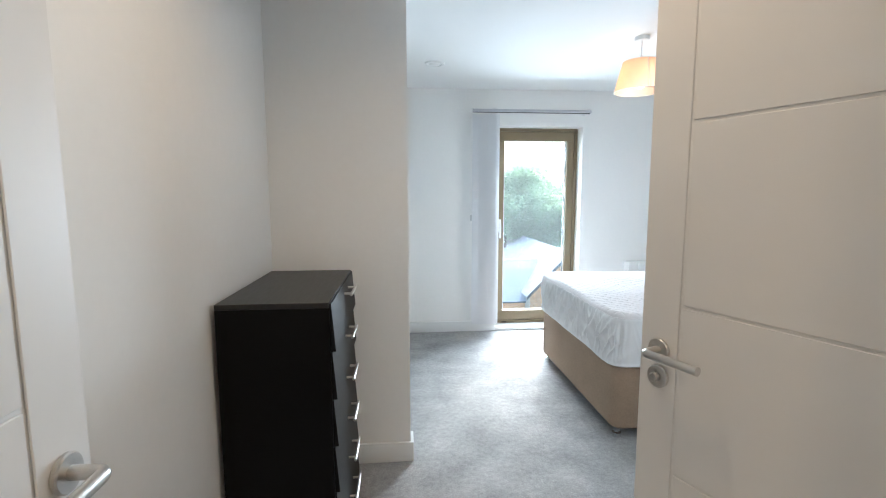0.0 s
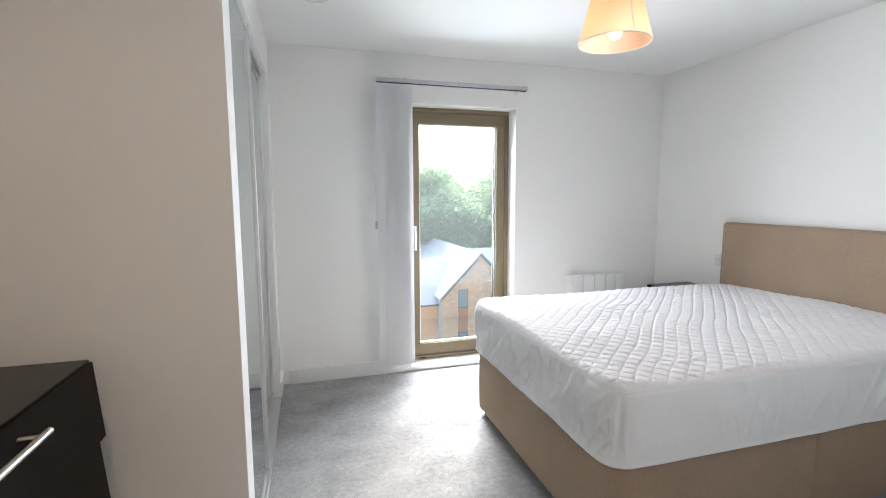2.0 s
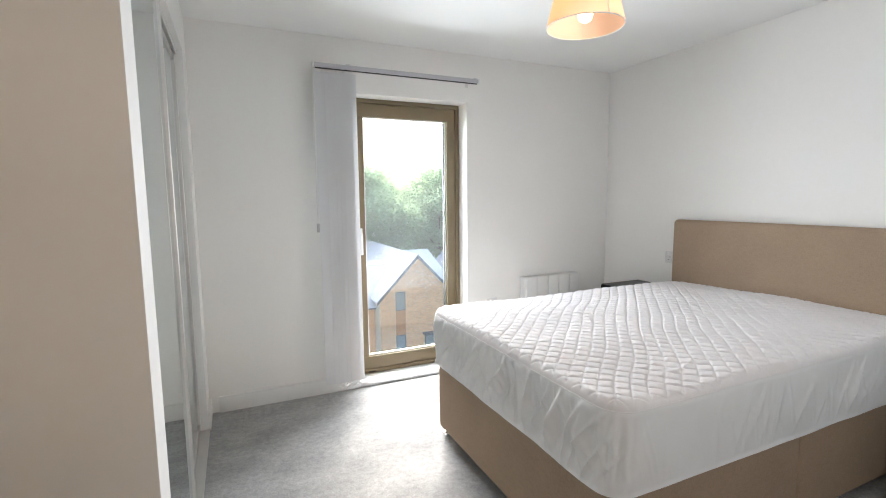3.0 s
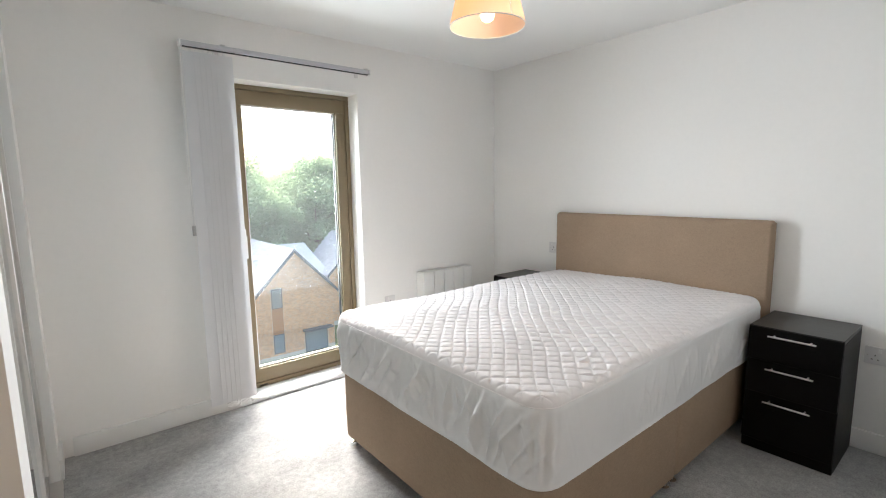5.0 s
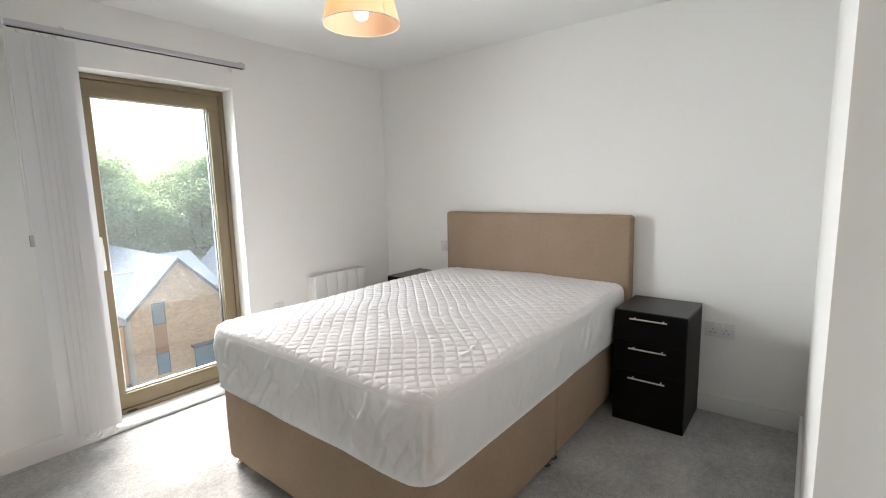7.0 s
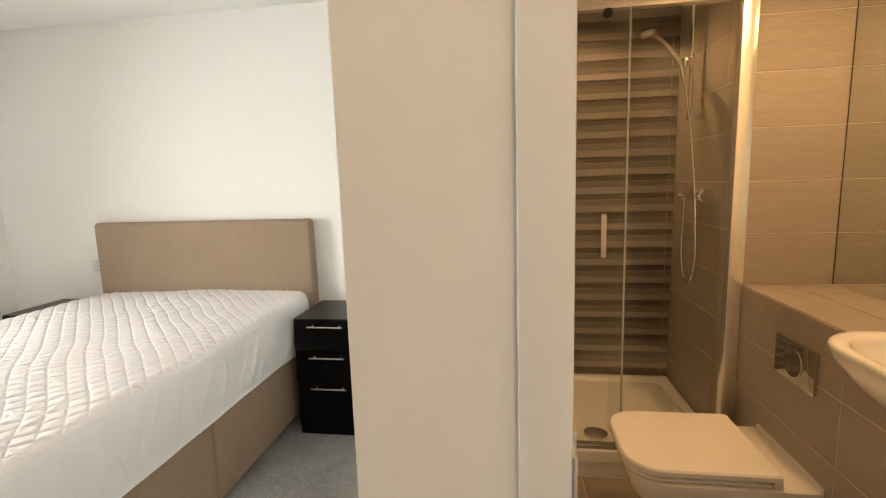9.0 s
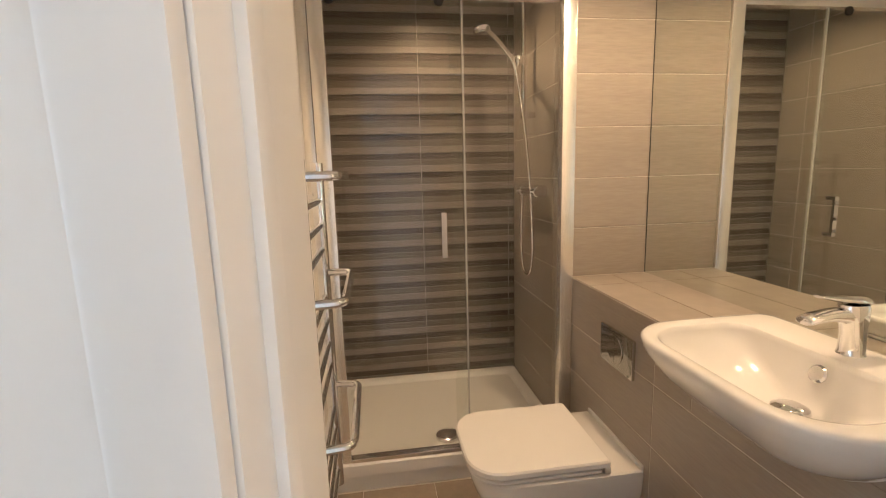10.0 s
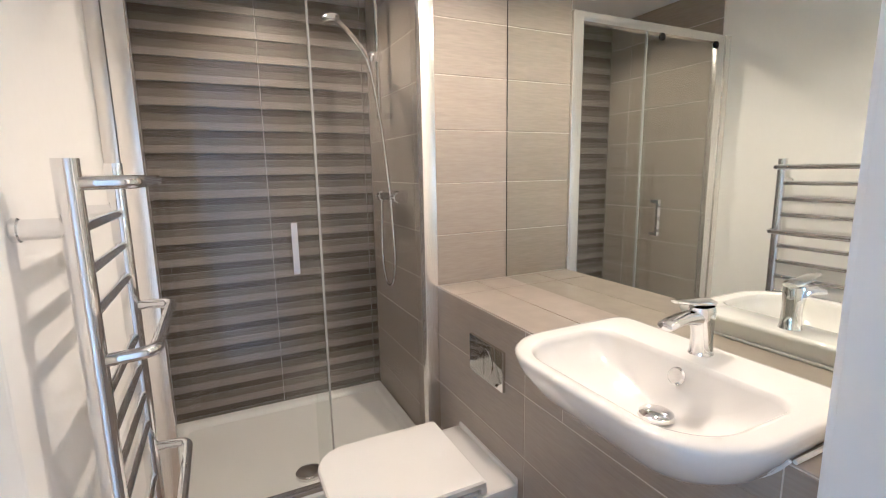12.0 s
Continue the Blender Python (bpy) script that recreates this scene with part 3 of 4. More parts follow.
d2 = structure("door_2", boxes([(-0.118, -0.104, 0.60, 0.74, 0.0, 2.038), (0.704, 0.718, 0.60, 0.74, 0.0, 2.038), (-0.104, 0.704, 0.60, 0.74, 2.02, 2.038)], 0.001), TRIM, "white bedroom door frame")
part("architrave", boxes([(-0.19, -0.118, 0.72, 0.738, 0.0, 2.10), (0.718, 0.79, 0.72, 0.738, 0.0, 2.10), (-0.118, 0.718, 0.72, 0.738, 2.03, 2.10)], 0.003), TRIM, d2)

# ---- bed ----
BX0, BX1, BY0, BY1 = 1.474, 3.325, 3.100, 4.400
bed = thing("divan_bed", (2.4, 3.75, 0.0), "double divan bed base and headboard in taupe woven fabric", "bed")


def soft_box(x0, x1, y0, y1, z0, z1, r, e_=0.012, puff=0.004):
    zs = [(z0, e_), (z0 + e_, 0.0)] + [(z0 + (z1 - z0) * k / 6, -puff * math.sin(math.pi * k / 6)) for k in range(1, 6)] + [(z1 - e_, 0.0), (z1, e_)]
    return loft([rrect(x0 + i, x1 - i, y0 + i, y1 - i, z, max(r - i, 0.004), 7) for z, i in zs])


def divan_half(x0, x1, rl, rr):
    zs = [(0.058, 0.012), (0.070, 0.0), (0.20, -0.003), (0.34, -0.002), (0.418, 0.0), (0.428, 0.012)]
    loops = []
    for z, i in zs:
        pts = []
        for cx, cy, r_, a0 in ((x1 - rr, BY1 - rr, rr, 0), (x0 + rl, BY1 - rl, rl, 90), (x0 + rl, BY0 + rl, rl, 180), (x1 - rr, BY0 + rr, rr, 270)):
            for k in range(8):
                an = radians(a0 + 90 * k / 7)
                pts.append(Vector((cx + (r_ - i) * math.cos(an), cy + (r_ - i) * math.sin(an), z)))
        loops.append(pts)
    return loft(loops)


for x0, x1, rl, rr in ((BX0, 2.392, 0.07, 0.016), (2.398, BX1, 0.016, 0.03)):
    part("divan_base", divan_half(x0, x1, rl, rr), FABRIC, bed)
for fx, fy in ((1.518, 3.150), (1.518, 4.350), (2.36, 3.135), (2.43, 3.135), (2.36, 4.365), (2.43, 4.365), (3.28, 3.14), (3.28, 4.36)):
    part("foot", lathe([(0.012, 0.062), (0.012, 0.026), (0.024, 0.022), (0.027, 0.010), (0.024, 0.0)], fx, fy, 20), CHROME, bed, "small chrome glide foot")
hb = part("headboard", soft_box(3.335, 3.412, 3.070, 4.455, 0.30, 1.122, 0.012, 0.014, 0.002), FABRIC, bed)
for sy_ in (3.4, 4.06):
    part("strut", box(3.395, 3.412, sy_, sy_ + 0.06, 0.0, 0.31), DARK, bed)


def mattress_mesh():
    """A mattress in a quilted protector: stitched diamonds on top, loose plain sides gathered under the edge."""
    x0, x1, y0, y1, z0, z1, R, er = 1.452, 3.330, 3.078, 4.405, 0.415, 0.705, 0.085, 0.028
    nx, ny = 640, 456
    bm = bmesh.new()

    def corner(x, y):
        cx, cy = min(max(x, x0 + R), x1 - R), min(max(y, y0 + R), y1 - R)
        dx, dy = x - cx, y - cy
        if dx and dy:
            k = max(abs(dx), abs(dy)) / math.hypot(dx, dy)
            return cx + dx * k, cy + dy * k
        return x, y

    def edge_dist(x, y):
        return min(x - x0, x1 - x, y - y0, y1 - y)

    s = 0.0707
    grid = []
    for i in range(nx + 1):
        col = []
        for j in range(ny + 1):
            x, y = x0 + (x1 - x0) * i / nx, y0 + (y1 - y0) * j / ny
            d = edge_dist(x, y)
            px, py = corner(x, y)
            wx = x + 0.016 * noise.noise((x * 3, y * 3, 1.0))
            wy = y + 0.016 * noise.noise((x * 3, y * 3, 7.0))
            u, v = (wx + wy) / s, (wx - wy) / s
            du, dv = abs(u - round(u)) * s / 1.414, abs(v - round(v)) * s / 1.414
            stitch = max(1.25 * math.exp(-(du / 0.0042) ** 2), 0.75 * math.exp(-(dv / 0.0038) ** 2))
            puff = 0.17 * min(1.0, du / 0.016) * min(1.0, dv / 0.016) - 0.42 * stitch + 0.10 * noise.noise((x * 34, y * 34, 4.37)) + 0.12 * noise.noise(((x + y) * 80, (x - y) * 26, 6.71))
            inner = min(1.0, max(0.0, (d + 0.002) / 0.018))
            z = z1 + 0.0088 * (puff + 0.3) * inner + 0.018 * noise.noise((x * 2.6, y * 2.6, 3.0)) * inner + 0.010 * math.sin(math.pi * (y - y0) / (y1 - y0)) * inner
            crease = noise.noise((x * 5 + y * 3 + 1.5 * noise.noise((x * 3, y * 3, 9.3)), y * 7.0, 5.4))
            z += 0.006 * max(0.0, 0.16 - abs(crease)) / 0.16 * inner * max(0, noise.noise((x * 1.9, y * 1.9, 11.2)) + 0.25)
            if d < er:
                z -= er * (1 - math.sqrt(max(0.0, 1 - ((er - d) / er) ** 2))) * 0.9
            col.append(bm.verts.new((px, py, z)))
        grid.append(col)
    for i in range(nx):
        for j in range(ny):
            bm.faces.new((grid[i][j], grid[i + 1][j], grid[i + 1][j + 1], grid[i][j + 1]))
    ring = [grid[i][0] for i in range(nx)] + [grid[nx][j] for j in range(ny)] + [grid[i][ny] for i in range(nx, 0, -1)] + [grid[0][j] for j in range(ny, 0, -1)]
    cut = nx + ny // 2                                  # start at the head end
    ring = ring[cut:] + ring[:cut]
    side = bmesh.new()
    path = [v.co.copy() for v in ring]
    ring = [side.verts.new(p) for p in path]
    rows, prev, run, arc = 30, ring, 0.0, []
    for k in range(len(ring)):
        arc.append(run)
        run += (ring[(k + 1) % len(ring)].co - ring[k].co).length
    n = len(ring)
    for r_ in range(1, rows + 1):
        cur = []
        f = r_ / rows
        for k, v in enumerate(ring):
            x, y, zt = v.co
            cx, cy = min(max(x, x0 + R), x1 - R), min(max(y, y0 + R), y1 - R)
            out = Vector((x - cx, y - cy, 0))
            out = out.normalized() if out.length > 1e-6 else Vector((0, 0, 0))
            a_ = arc[k]
            body = math.sin(math.pi * min(1, f * 1.02))
            foot = max(0.0, -out.x)                          # the foot end hangs looser than the long sides
            loose = 0.20 + 0.80 * foot
            lean = 1.2 + 2.6 * noise.noise((a_ * 1.7, 0.31, 61.3))       # folds fan out downwards
            wide = 1 - min(1.0, abs(noise.noise((a_ * 5.2 + f * lean * 0.7, f * 0.45 + 0.37, 20.43))) / 0.20)
            thin = 1 - min(1.0, abs(noise.noise((a_ * 10.5 + f * lean * 1.5, f * 0.6 + 0.21, 40.57))) / 0.17)
            hair = 1 - min(1.0, abs(noise.noise((a_ * 19.0 - f * lean, f * 1.1 + 0.13, 77.29))) / 0.20)
            gather = max(0.25, noise.noise((a_ * 2.6, f * 0.6 + 0.17, 55.61)) + 0.75)
            push = 0.003 + body * (0.004 + loose * gather * (0.042 * (wide - 0.3) + 0.032 * (thin - 0.3) + 0.014 * (hair - 0.3))) + (0.004 if f > 0.95 else 0.0) - (0.010 if f > 0.985 else 0.0)
            push += 0.012 * math.exp(-6 * f) * min(1.0, f * 12) * foot * noise.noise((a_ * 38 + f * 3, 0.4, 91.3))        # puckers under the stitched edge
            push += 0.009 * 4 * (out.x * out.y) ** 2 * body * math.sin(a_ * 165 + 2.2 * f)        # pleats gathered at the corners
            z = zt + (z0 + 0.010 * noise.noise((a_ * 4, 0, 30.0)) - zt) * f
            cur.append(side.verts.new(Vector((x, y, z)) + out * push))
        for k in range(n):
            side.faces.new((prev[k], prev[(k + 1) % n], cur[(k + 1) % n], cur[k]))
        prev = cur
    side.faces.new(prev[::-1])
    return bm, side, path


mat_ob = thing("mattress", (2.4, 3.75, 0.42), "white quilted mattress protector over a double mattress", "mattress")
top_bm, side_bm, edge_path = mattress_mesh()
part("quilted_cover", top_bm, SHEET, mat_ob, "white quilted cotton top")
part("side_skirt", side_bm, SATINW, mat_ob, "smooth white polyester skirt with creases")
part("seam", tube(edge_path + edge_path[:1], 0.0016, 6), SHEET, mat_ob)


# ---- black drawer furniture ----
def bar_handle(p0, p1, out, r=0.005):
    """A straight bar on two short posts."""
    p0, p1, o = Vector(p0), Vector(p1), Vector(out)
    d = (p1 - p0).normalized()
    bm = tube([p0 + o, p1 + o], r, 12)
    for q in (p0 + d * 0.022, p1 - d * 0.022):
        tube([q, q + o], r * 0.85, 10, bm)
    return bm


def drawer_unit(name, x0, x1, y0, y1, h, n, label, category, group="", bar=0.185):
    """Black carcass with n drawer fronts: those of the chest face +x, those of the bedside cabinets -x."""
    face_plus = group == ""
    th = thing(name, ((x0 + x1) / 2, (y0 + y1) / 2, 0.0), label, category, group)
    fd = 0.018
    bx0, bx1 = (x0, x1 - fd) if face_plus else (x0 + fd, x1)
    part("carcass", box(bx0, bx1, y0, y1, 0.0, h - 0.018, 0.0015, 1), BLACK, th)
    part("top", box(bx0, bx1, y0, y1, h - 0.018, h, 0.0015, 1), BLACK_LIT_TOP, th)
    zb = 0.015 if face_plus else 0.055
    pitch = (h - zb - 0.002) / n
    edges = [zb + pitch * k for k in range(n + 1)] if face_plus else [zb, 0.300, 0.466, h - 0.002]      # the lowest bedside drawer is the deepest
    part("plinth", box(*((bx1, bx1 + 0.006) if face_plus else (bx0 - 0.006, bx0)), y0 + 0.002, y1 - 0.002, 0.002, zb - 0.003), BLACK, th)
    for k in range(n):
        a_, b_ = edges[k] + 0.002, edges[k + 1] - 0.002
        fx = (x1 - fd + 0.001, x1) if face_plus else (x0, x0 + fd - 0.001)
        bm = box(*fx, y0 + 0.001, y1 - 0.001, a_, b_, 0.0012, 1)
        front = x1 if face_plus else x0
        for v in bm.verts:                       # the top edge of each front is bevelled as a finger pull
            if v.co.z > b_ - 0.003 and abs(v.co.x - front) < 0.003:
                v.co.x += -0.012 if face_plus else 0.012
        fr = part("drawer_front", bm, BLACK, th)
        s = 1 if face_plus else -1
        yc, hz = (y0 + y1) / 2 - (0.012 if face_plus else 0.0), b_ - (0.022 if face_plus else 0.028)
        part("handle", bar_handle((front, yc - bar / 2, hz), (front, yc + bar / 2, hz), (s * 0.028, 0, 0), 0.0055 if face_plus else 0.0042), STEEL, fr, "brushed steel bar handle")
    return th


drawer_unit("chest_of_drawers", -0.243, 0.128, 2.283, 2.935, 0.990, 6, "tall black wood-effect chest of six drawers against the wall", "chest of drawers", bar=0.165)
ns = drawer_unit("bedside_cabinet", 3.012, 3.403, 2.686, 3.050, 0.632, 3, "small black three-drawer bedside cabinet with steel bar handles", "bedside cabinet", "bedside cabinets")
copy_thing(ns, pose(ns.location.x, 4.632, 0.0))

# ---- heater, sockets, ceiling fittings ----
heater = thing("panel_heater", (2.805, 5.13, 0.12), "white slim electric panel heater on the wall", "heater")
part("body", box(2.548, 3.062, 5.115, 5.193, 0.16, 0.668, 0.008), PLASTIC, heater)
for k in range(5):
    x = 2.552 + k * 0.1012
    part("fin", box(x, x + 0.098, 5.095, 5.120, 0.165, 0.672, 0.007), PLASTIC, heater)


def socket(name, c, axis, w, h, label, gangs, mat=None):
    """A flat moulded plate with its pin slots and rockers; axis: the wall's outward normal."""
    th = thing(name, c, label, "socket")
    ax = Vector(axis)
    side = ax.cross(Vector((0, 0, 1)))
    q = Matrix((side, ax, (0, 0, 1))).transposed()

    def local(x0, x1, d0, d1, z0, z1, bev=0.0):
        bm = box(x0, x1, d0, d1, z0, z1, bev)
        for v in bm.verts:
            v.co = Vector(c) + q @ v.co
        return bm

    plate = part("plate", local(-w / 2, w / 2, 0, 0.009, -h / 2, h / 2, 0.003), mat or SOCKETP, th)
    for g in range(gangs):
        gx = (g - (gangs - 1) / 2) * 0.066
        part("rocker", local(gx + (0.010 if g == 0 else -0.022), gx + (0.022 if g == 0 else -0.010), 0.008, 0.012, 0.016, 0.034, 0.001), mat or PLASTIC, plate)
        for sx, sz, sw, sh in ((0, 0.002, 0.002, 0.004), (-0.011, -0.018, 0.0035, 0.002), (0.011, -0.018, 0.0035, 0.002)):
            part("pin_slot", local(gx + sx - sw, gx + sx + sw, 0.0085, 0.0095, sz - sh, sz + sh), DARK, plate)
    for sx in (-w / 2 + 0.012, w / 2 - 0.012):
        bm = disc(Vector(c) + q @ Vector((sx, 0.008, 0.0)), axis, 0.003, 0.002, 12)
        part("screw", bm, STEEL, plate)
    return th


socket("double_socket", (3.42, 2.597, 0.488), (-1, 0, 0), 0.146, 0.086, "white double power socket beside the bedside cabinet", 2)
socket("single_socket", (3.42, 4.535, 0.84), (-1, 0, 0), 0.086, 0.086, "white single socket beside the headboard", 1)
socket("single_socket", (2.295, 5.195, 0.478), (0, -1, 0), 0.086, 0.086, "white single socket on the window wall", 1)

PX, PY = 1.85, 3.70
lampth = thing("pendant_light", (PX, PY, CZ), "lit pendant lamp with a peach tapered fabric shade", "ceiling lamp")
part("ceiling_rose", lathe([(0.02, CZ - 0.024), (0.042, CZ - 0.022), (0.046, CZ - 0.012), (0.046, CZ)], PX, PY), PLASTIC, lampth, "white ceiling rose")
part("cable", tube([(PX, PY, CZ - 0.02), (PX, PY, 2.11)], 0.003, 8), PLASTIC, lampth)
part("lampholder", lathe([(0.010, 2.115), (0.019, 2.11), (0.019, 2.075), (0.016, 2.07)], PX, PY, 20), PLASTIC, lampth)
part("bulb", lathe([(0.012, 2.073), (0.014, 2.06), (0.027, 2.035), (0.030, 2.015), (0.024, 1.997), (0.010, 1.988), (0.001, 1.986)], PX, PY, 24), BULB, lampth, "glowing warm bulb").visible_shadow = False
shade = part("shade", lathe([(0.152, 1.970), (0.153, 1.975), (0.109, 2.150), (0.108, 2.155)], PX, PY, 48, False), SHADE, lampth, "peach tapered fabric shade")
for zz, rr in ((1.971, 0.1525), (2.153, 0.1088)):
    part("hoop", tube([(PX + rr * math.cos(t_ * math.pi / 24), PY + rr * math.sin(t_ * math.pi / 24), zz) for t_ in range(49)], 0.0022, 6), PLASTIC, shade)
part("seam", tube([(PX - 0.02, PY - 0.151, 1.972), (PX - 0.014, PY - 0.1085, 2.152)], 0.002, 6), VANE, shade)
for k in range(3):
    an = radians(20 + 120 * k)
    part("spider_arm", tube([(PX, PY, 2.09), (PX + 0.06 * math.cos(an), PY + 0.06 * math.sin(an), 2.095), (PX + 0.108 * math.cos(an), PY + 0.108 * math.sin(an), 2.152)], 0.0016, 6), STEEL, shade)

vent = thing("ceiling_vent", (0.606, 4.385, CZ), "round white ceiling air valve", "ceiling vent")
part("ring", lathe([(0.050, CZ - 0.006), (0.056, CZ - 0.012), (0.072, CZ - 0.010), (0.077, CZ)], 0.606, 4.385), PLASTIC, vent)
part("cone", lathe([(0.001, CZ - 0.016), (0.034, CZ - 0.015), (0.042, CZ - 0.010), (0.040, CZ - 0.001)], 0.606, 4.385), PLASTIC, vent)

# ---- bathroom ----
structure("bathroom_north_lining", box(1.602, 3.612, 2.070, 2.0895, 0.0, BZ), WALL, "white painted bathroom wall")
mir = thing("wall_mirror", (2.13, 0.64, 0.87), "large frameless wall mirror above the tiled ledge", "mirror")
part("mirror_glass", box(1.464, 2.796, 0.694, 0.700, 0.8685, BZ - 0.004), MIRROR, mir)
part("polished_edge", box(2.796, 2.799, 0.693, 0.701, 0.8685, BZ - 0.004), DARK, mir)

tray = thing("shower_tray", (3.2, 1.55, 0.0), "low white shower tray with a chrome waste", "shower tray")
part("plinth", box(2.800, 3.60, 1.032, 2.069, 0.0, 0.075, 0.003), ACRYL, tray)
rim = [rrect(2.785 + i, 3.606 - i, 1.030 + i, 2.069 - i, z, r) for z, i, r in
       ((0.075, 0.0, 0.01), (0.125, 0.0, 0.01), (0.131, 0.005, 0.01), (0.131, 0.040, 0.03), (0.126, 0.048, 0.04), (0.108, 0.056, 0.05), (0.104, 0.075, 0.05), (0.098, 0.30, 0.08))]
part("basin", loft(rim), ACRYL, tray)
w_ = part("waste", lathe([(0.001, 0.121), (0.045, 0.119), (0.054, 0.113), (0.057, 0.100)], 2.965, 1.545), CHROME, tray, "round chrome shower waste")

shower = thing("shower_enclosure", (2.82, 1.55, 0.13), "glass sliding shower enclosure with a satin aluminium frame", "shower enclosure")
for y0, y1 in ((1.026, 1.082), (2.030, 2.069)):
    part("wall_profile", box(2.788, 2.832, y0, y1, 0.131, 1.98, 0.004), PROFILE, shower, "pale satin aluminium profile")
part("door_post", box(2.793, 2.828, 1.974, 2.029, 0.131, 1.98, 0.005), PROFILE, shower, "pale satin aluminium post")
part("top_rail", box(2.790, 2.830, 1.082, 1.974, 1.940, 1.98, 0.004), PROFILE, shower)
part("bottom_rail", box(2.792, 2.828, 1.082, 1.974, 0.131, 0.150, 0.003), CHROME, shower)
fixed = part("fixed_pane", box(2.818, 2.824, 1.076, 1.525, 0.150, 1.945), SGLASS, shower, "clear fixed glass pane")
slide = part("sliding_pane", box(2.800, 2.806, 1.475, 2.026, 0.150, 1.945), SGLASS, shower, "clear sliding glass pane")
for p in (fixed, slide):
    p.visible_shadow = False
part("edge_seal", box(2.798, 2.808, 1.470, 1.476, 0.150, 1.945), SEAL, slide)
part("pull_handle", loft([[Vector(p) for p in q] for q in (
    [(2.800, 1.556, 0.985), (2.800, 1.576, 0.985), (2.800, 1.576, 1.000), (2.800, 1.556, 1.000)], [(2.756, 1.556, 0.985), (2.756, 1.576, 0.985), (2.768, 1.576, 1.000), (2.768, 1.556, 1.000)],
    [(2.756, 1.556, 1.160), (2.756, 1.576, 1.160), (2.768, 1.576, 1.145), (2.768, 1.556, 1.145)], [(2.800, 1.556, 1.160), (2.800, 1.576, 1.160), (2.800, 1.576, 1.145), (2.800, 1.556, 1.145)])]), CHROME, slide, "square chrome pull handle")
for y in (1.56, 1.95):
    part("roller", disc((2.796, y, 1.925), (-1, 0, 0), 0.018, 0.012, 20, 0.002), DARK, slide)

# shower set on the side wall
SX, VX = 3.262, 3.165
kit = thing("shower_set", (SX, 1.06, 1.2), "chrome shower riser rail with hand shower, hose and mixer valve", "shower")
part("riser_rail", tube([(SX, 1.085, 1.56), (SX, 1.085, 2.16)], 0.010, 16), CHROME, kit)
for z in (1.575, 2.14):
    part("rail_bracket", box(SX - 0.013, SX + 0.013, 1.027, 1.097, z - 0.014, z + 0.014, 0.005), CHROME, kit)
part("slider", box(SX - 0.018, SX + 0.018, 1.068, 1.125, 1.805, 1.85, 0.008), CHROME, kit)
hs = part("hand_shower", tube(rounded([(SX, 1.12, 1.765), (SX - 0.01, 1.14, 1.83), (SX - 0.08, 1.24, 1.905), (SX - 0.13, 1.30, 1.928)], 0.05), 0.011, 14), CHROME, kit)
bm = lathe([(0.010, 0.016), (0.030, 0.010), (0.037, 0.001), (0.037, -0.012), (0.031, -0.016)], 0, 0, 28)
bmesh.ops.transform(bm, matrix=pose(SX - 0.150, 1.325, 1.925, -14, -8, 0), verts=bm.verts[:])
part("spray_head", bm, CHROME, hs)
valve = part("mixer_valve", tube([(VX - 0.085, 1.085, 1.21), (VX + 0.085, 1.085, 1.21)], 0.021, 20), CHROME, kit, "chrome bar mixer valve")
for s in (-1, 1):
    part("knob", disc((VX + s * 0.085, 1.085, 1.21), (s, 0, 0), 0.024, 0.036, 24, 0.004), CHROME, valve)
    part("wall_flange", disc((VX + s * 0.05, 1.026, 1.21), (0, 1, 0), 0.029, 0.045, 24, 0.003), CHROME, valve)
    part("lever", box(VX + s * 0.10 - 0.004, VX + s * 0.10 + 0.004, 1.085, 1.120, 1.205, 1.215, 0.002), CHROME, valve)
hose_pts = [(VX + 0.065, 1.10, 1.19), (VX + 0.085, 1.10, 1.02), (VX + 0.082, 1.10, 0.90), (VX + 0.045, 1.10, 0.815), (VX, 1.10, 0.798), (VX - 0.06, 1.10, 0.825), (VX - 0.092, 1.10, 0.93), (VX - 0.06, 1.10, 1.2), (VX - 0.005, 1.11, 1.5), (VX + 0.06, 1.12, 1.70), (SX, 1.12, 1.772)]
part("hose", tube(rounded(hose_pts, 0.06, 5), 0.0068, 10), CHROME, kit, "chrome shower hose hanging in a loop")

# toilet
CX = 2.425
wc = thing("wall_hung_toilet", (CX, 1.3, 0.1), "white wall-hung toilet with its lid closed", "toilet")
body = [(0.085, 0.115, 1.020, 1.33, 0.09), (0.11, 0.135, 1.020, 1.41, 0.10), (0.19, 0.162, 1.020, 1.49, 0.11), (0.28, 0.186, 1.020, 1.545, 0.115), (0.345, 0.193, 1.020, 1.566, 0.12), (0.359, 0.192, 1.022, 1.564, 0.12), (0.364, 0.186, 1.028, 1.556, 0.115)]
part("pan", loft([rrect(CX - w, CX + w, y0, y1, z, 0.014, 8, rf) for z, w, y0, y1, rf in body]), CERAMIC, wc)
part("rear_lip", box(CX - 0.188, CX + 0.188, 1.020, 1.034, 0.355, 0.378, 0.005), CERAMIC, wc)
seat = part("seat", loft([rrect(CX - w, CX + w, y0, y1, z, 0.012, 8, rf) for z, w, y0, y1, rf in
                          ((0.367, 0.180, 1.165, 1.569, 0.105), (0.371, 0.187, 1.160, 1.575, 0.11), (0.379, 0.187, 1.160, 1.575, 0.11), (0.382, 0.182, 1.165, 1.570, 0.105))]), SEAT, wc)
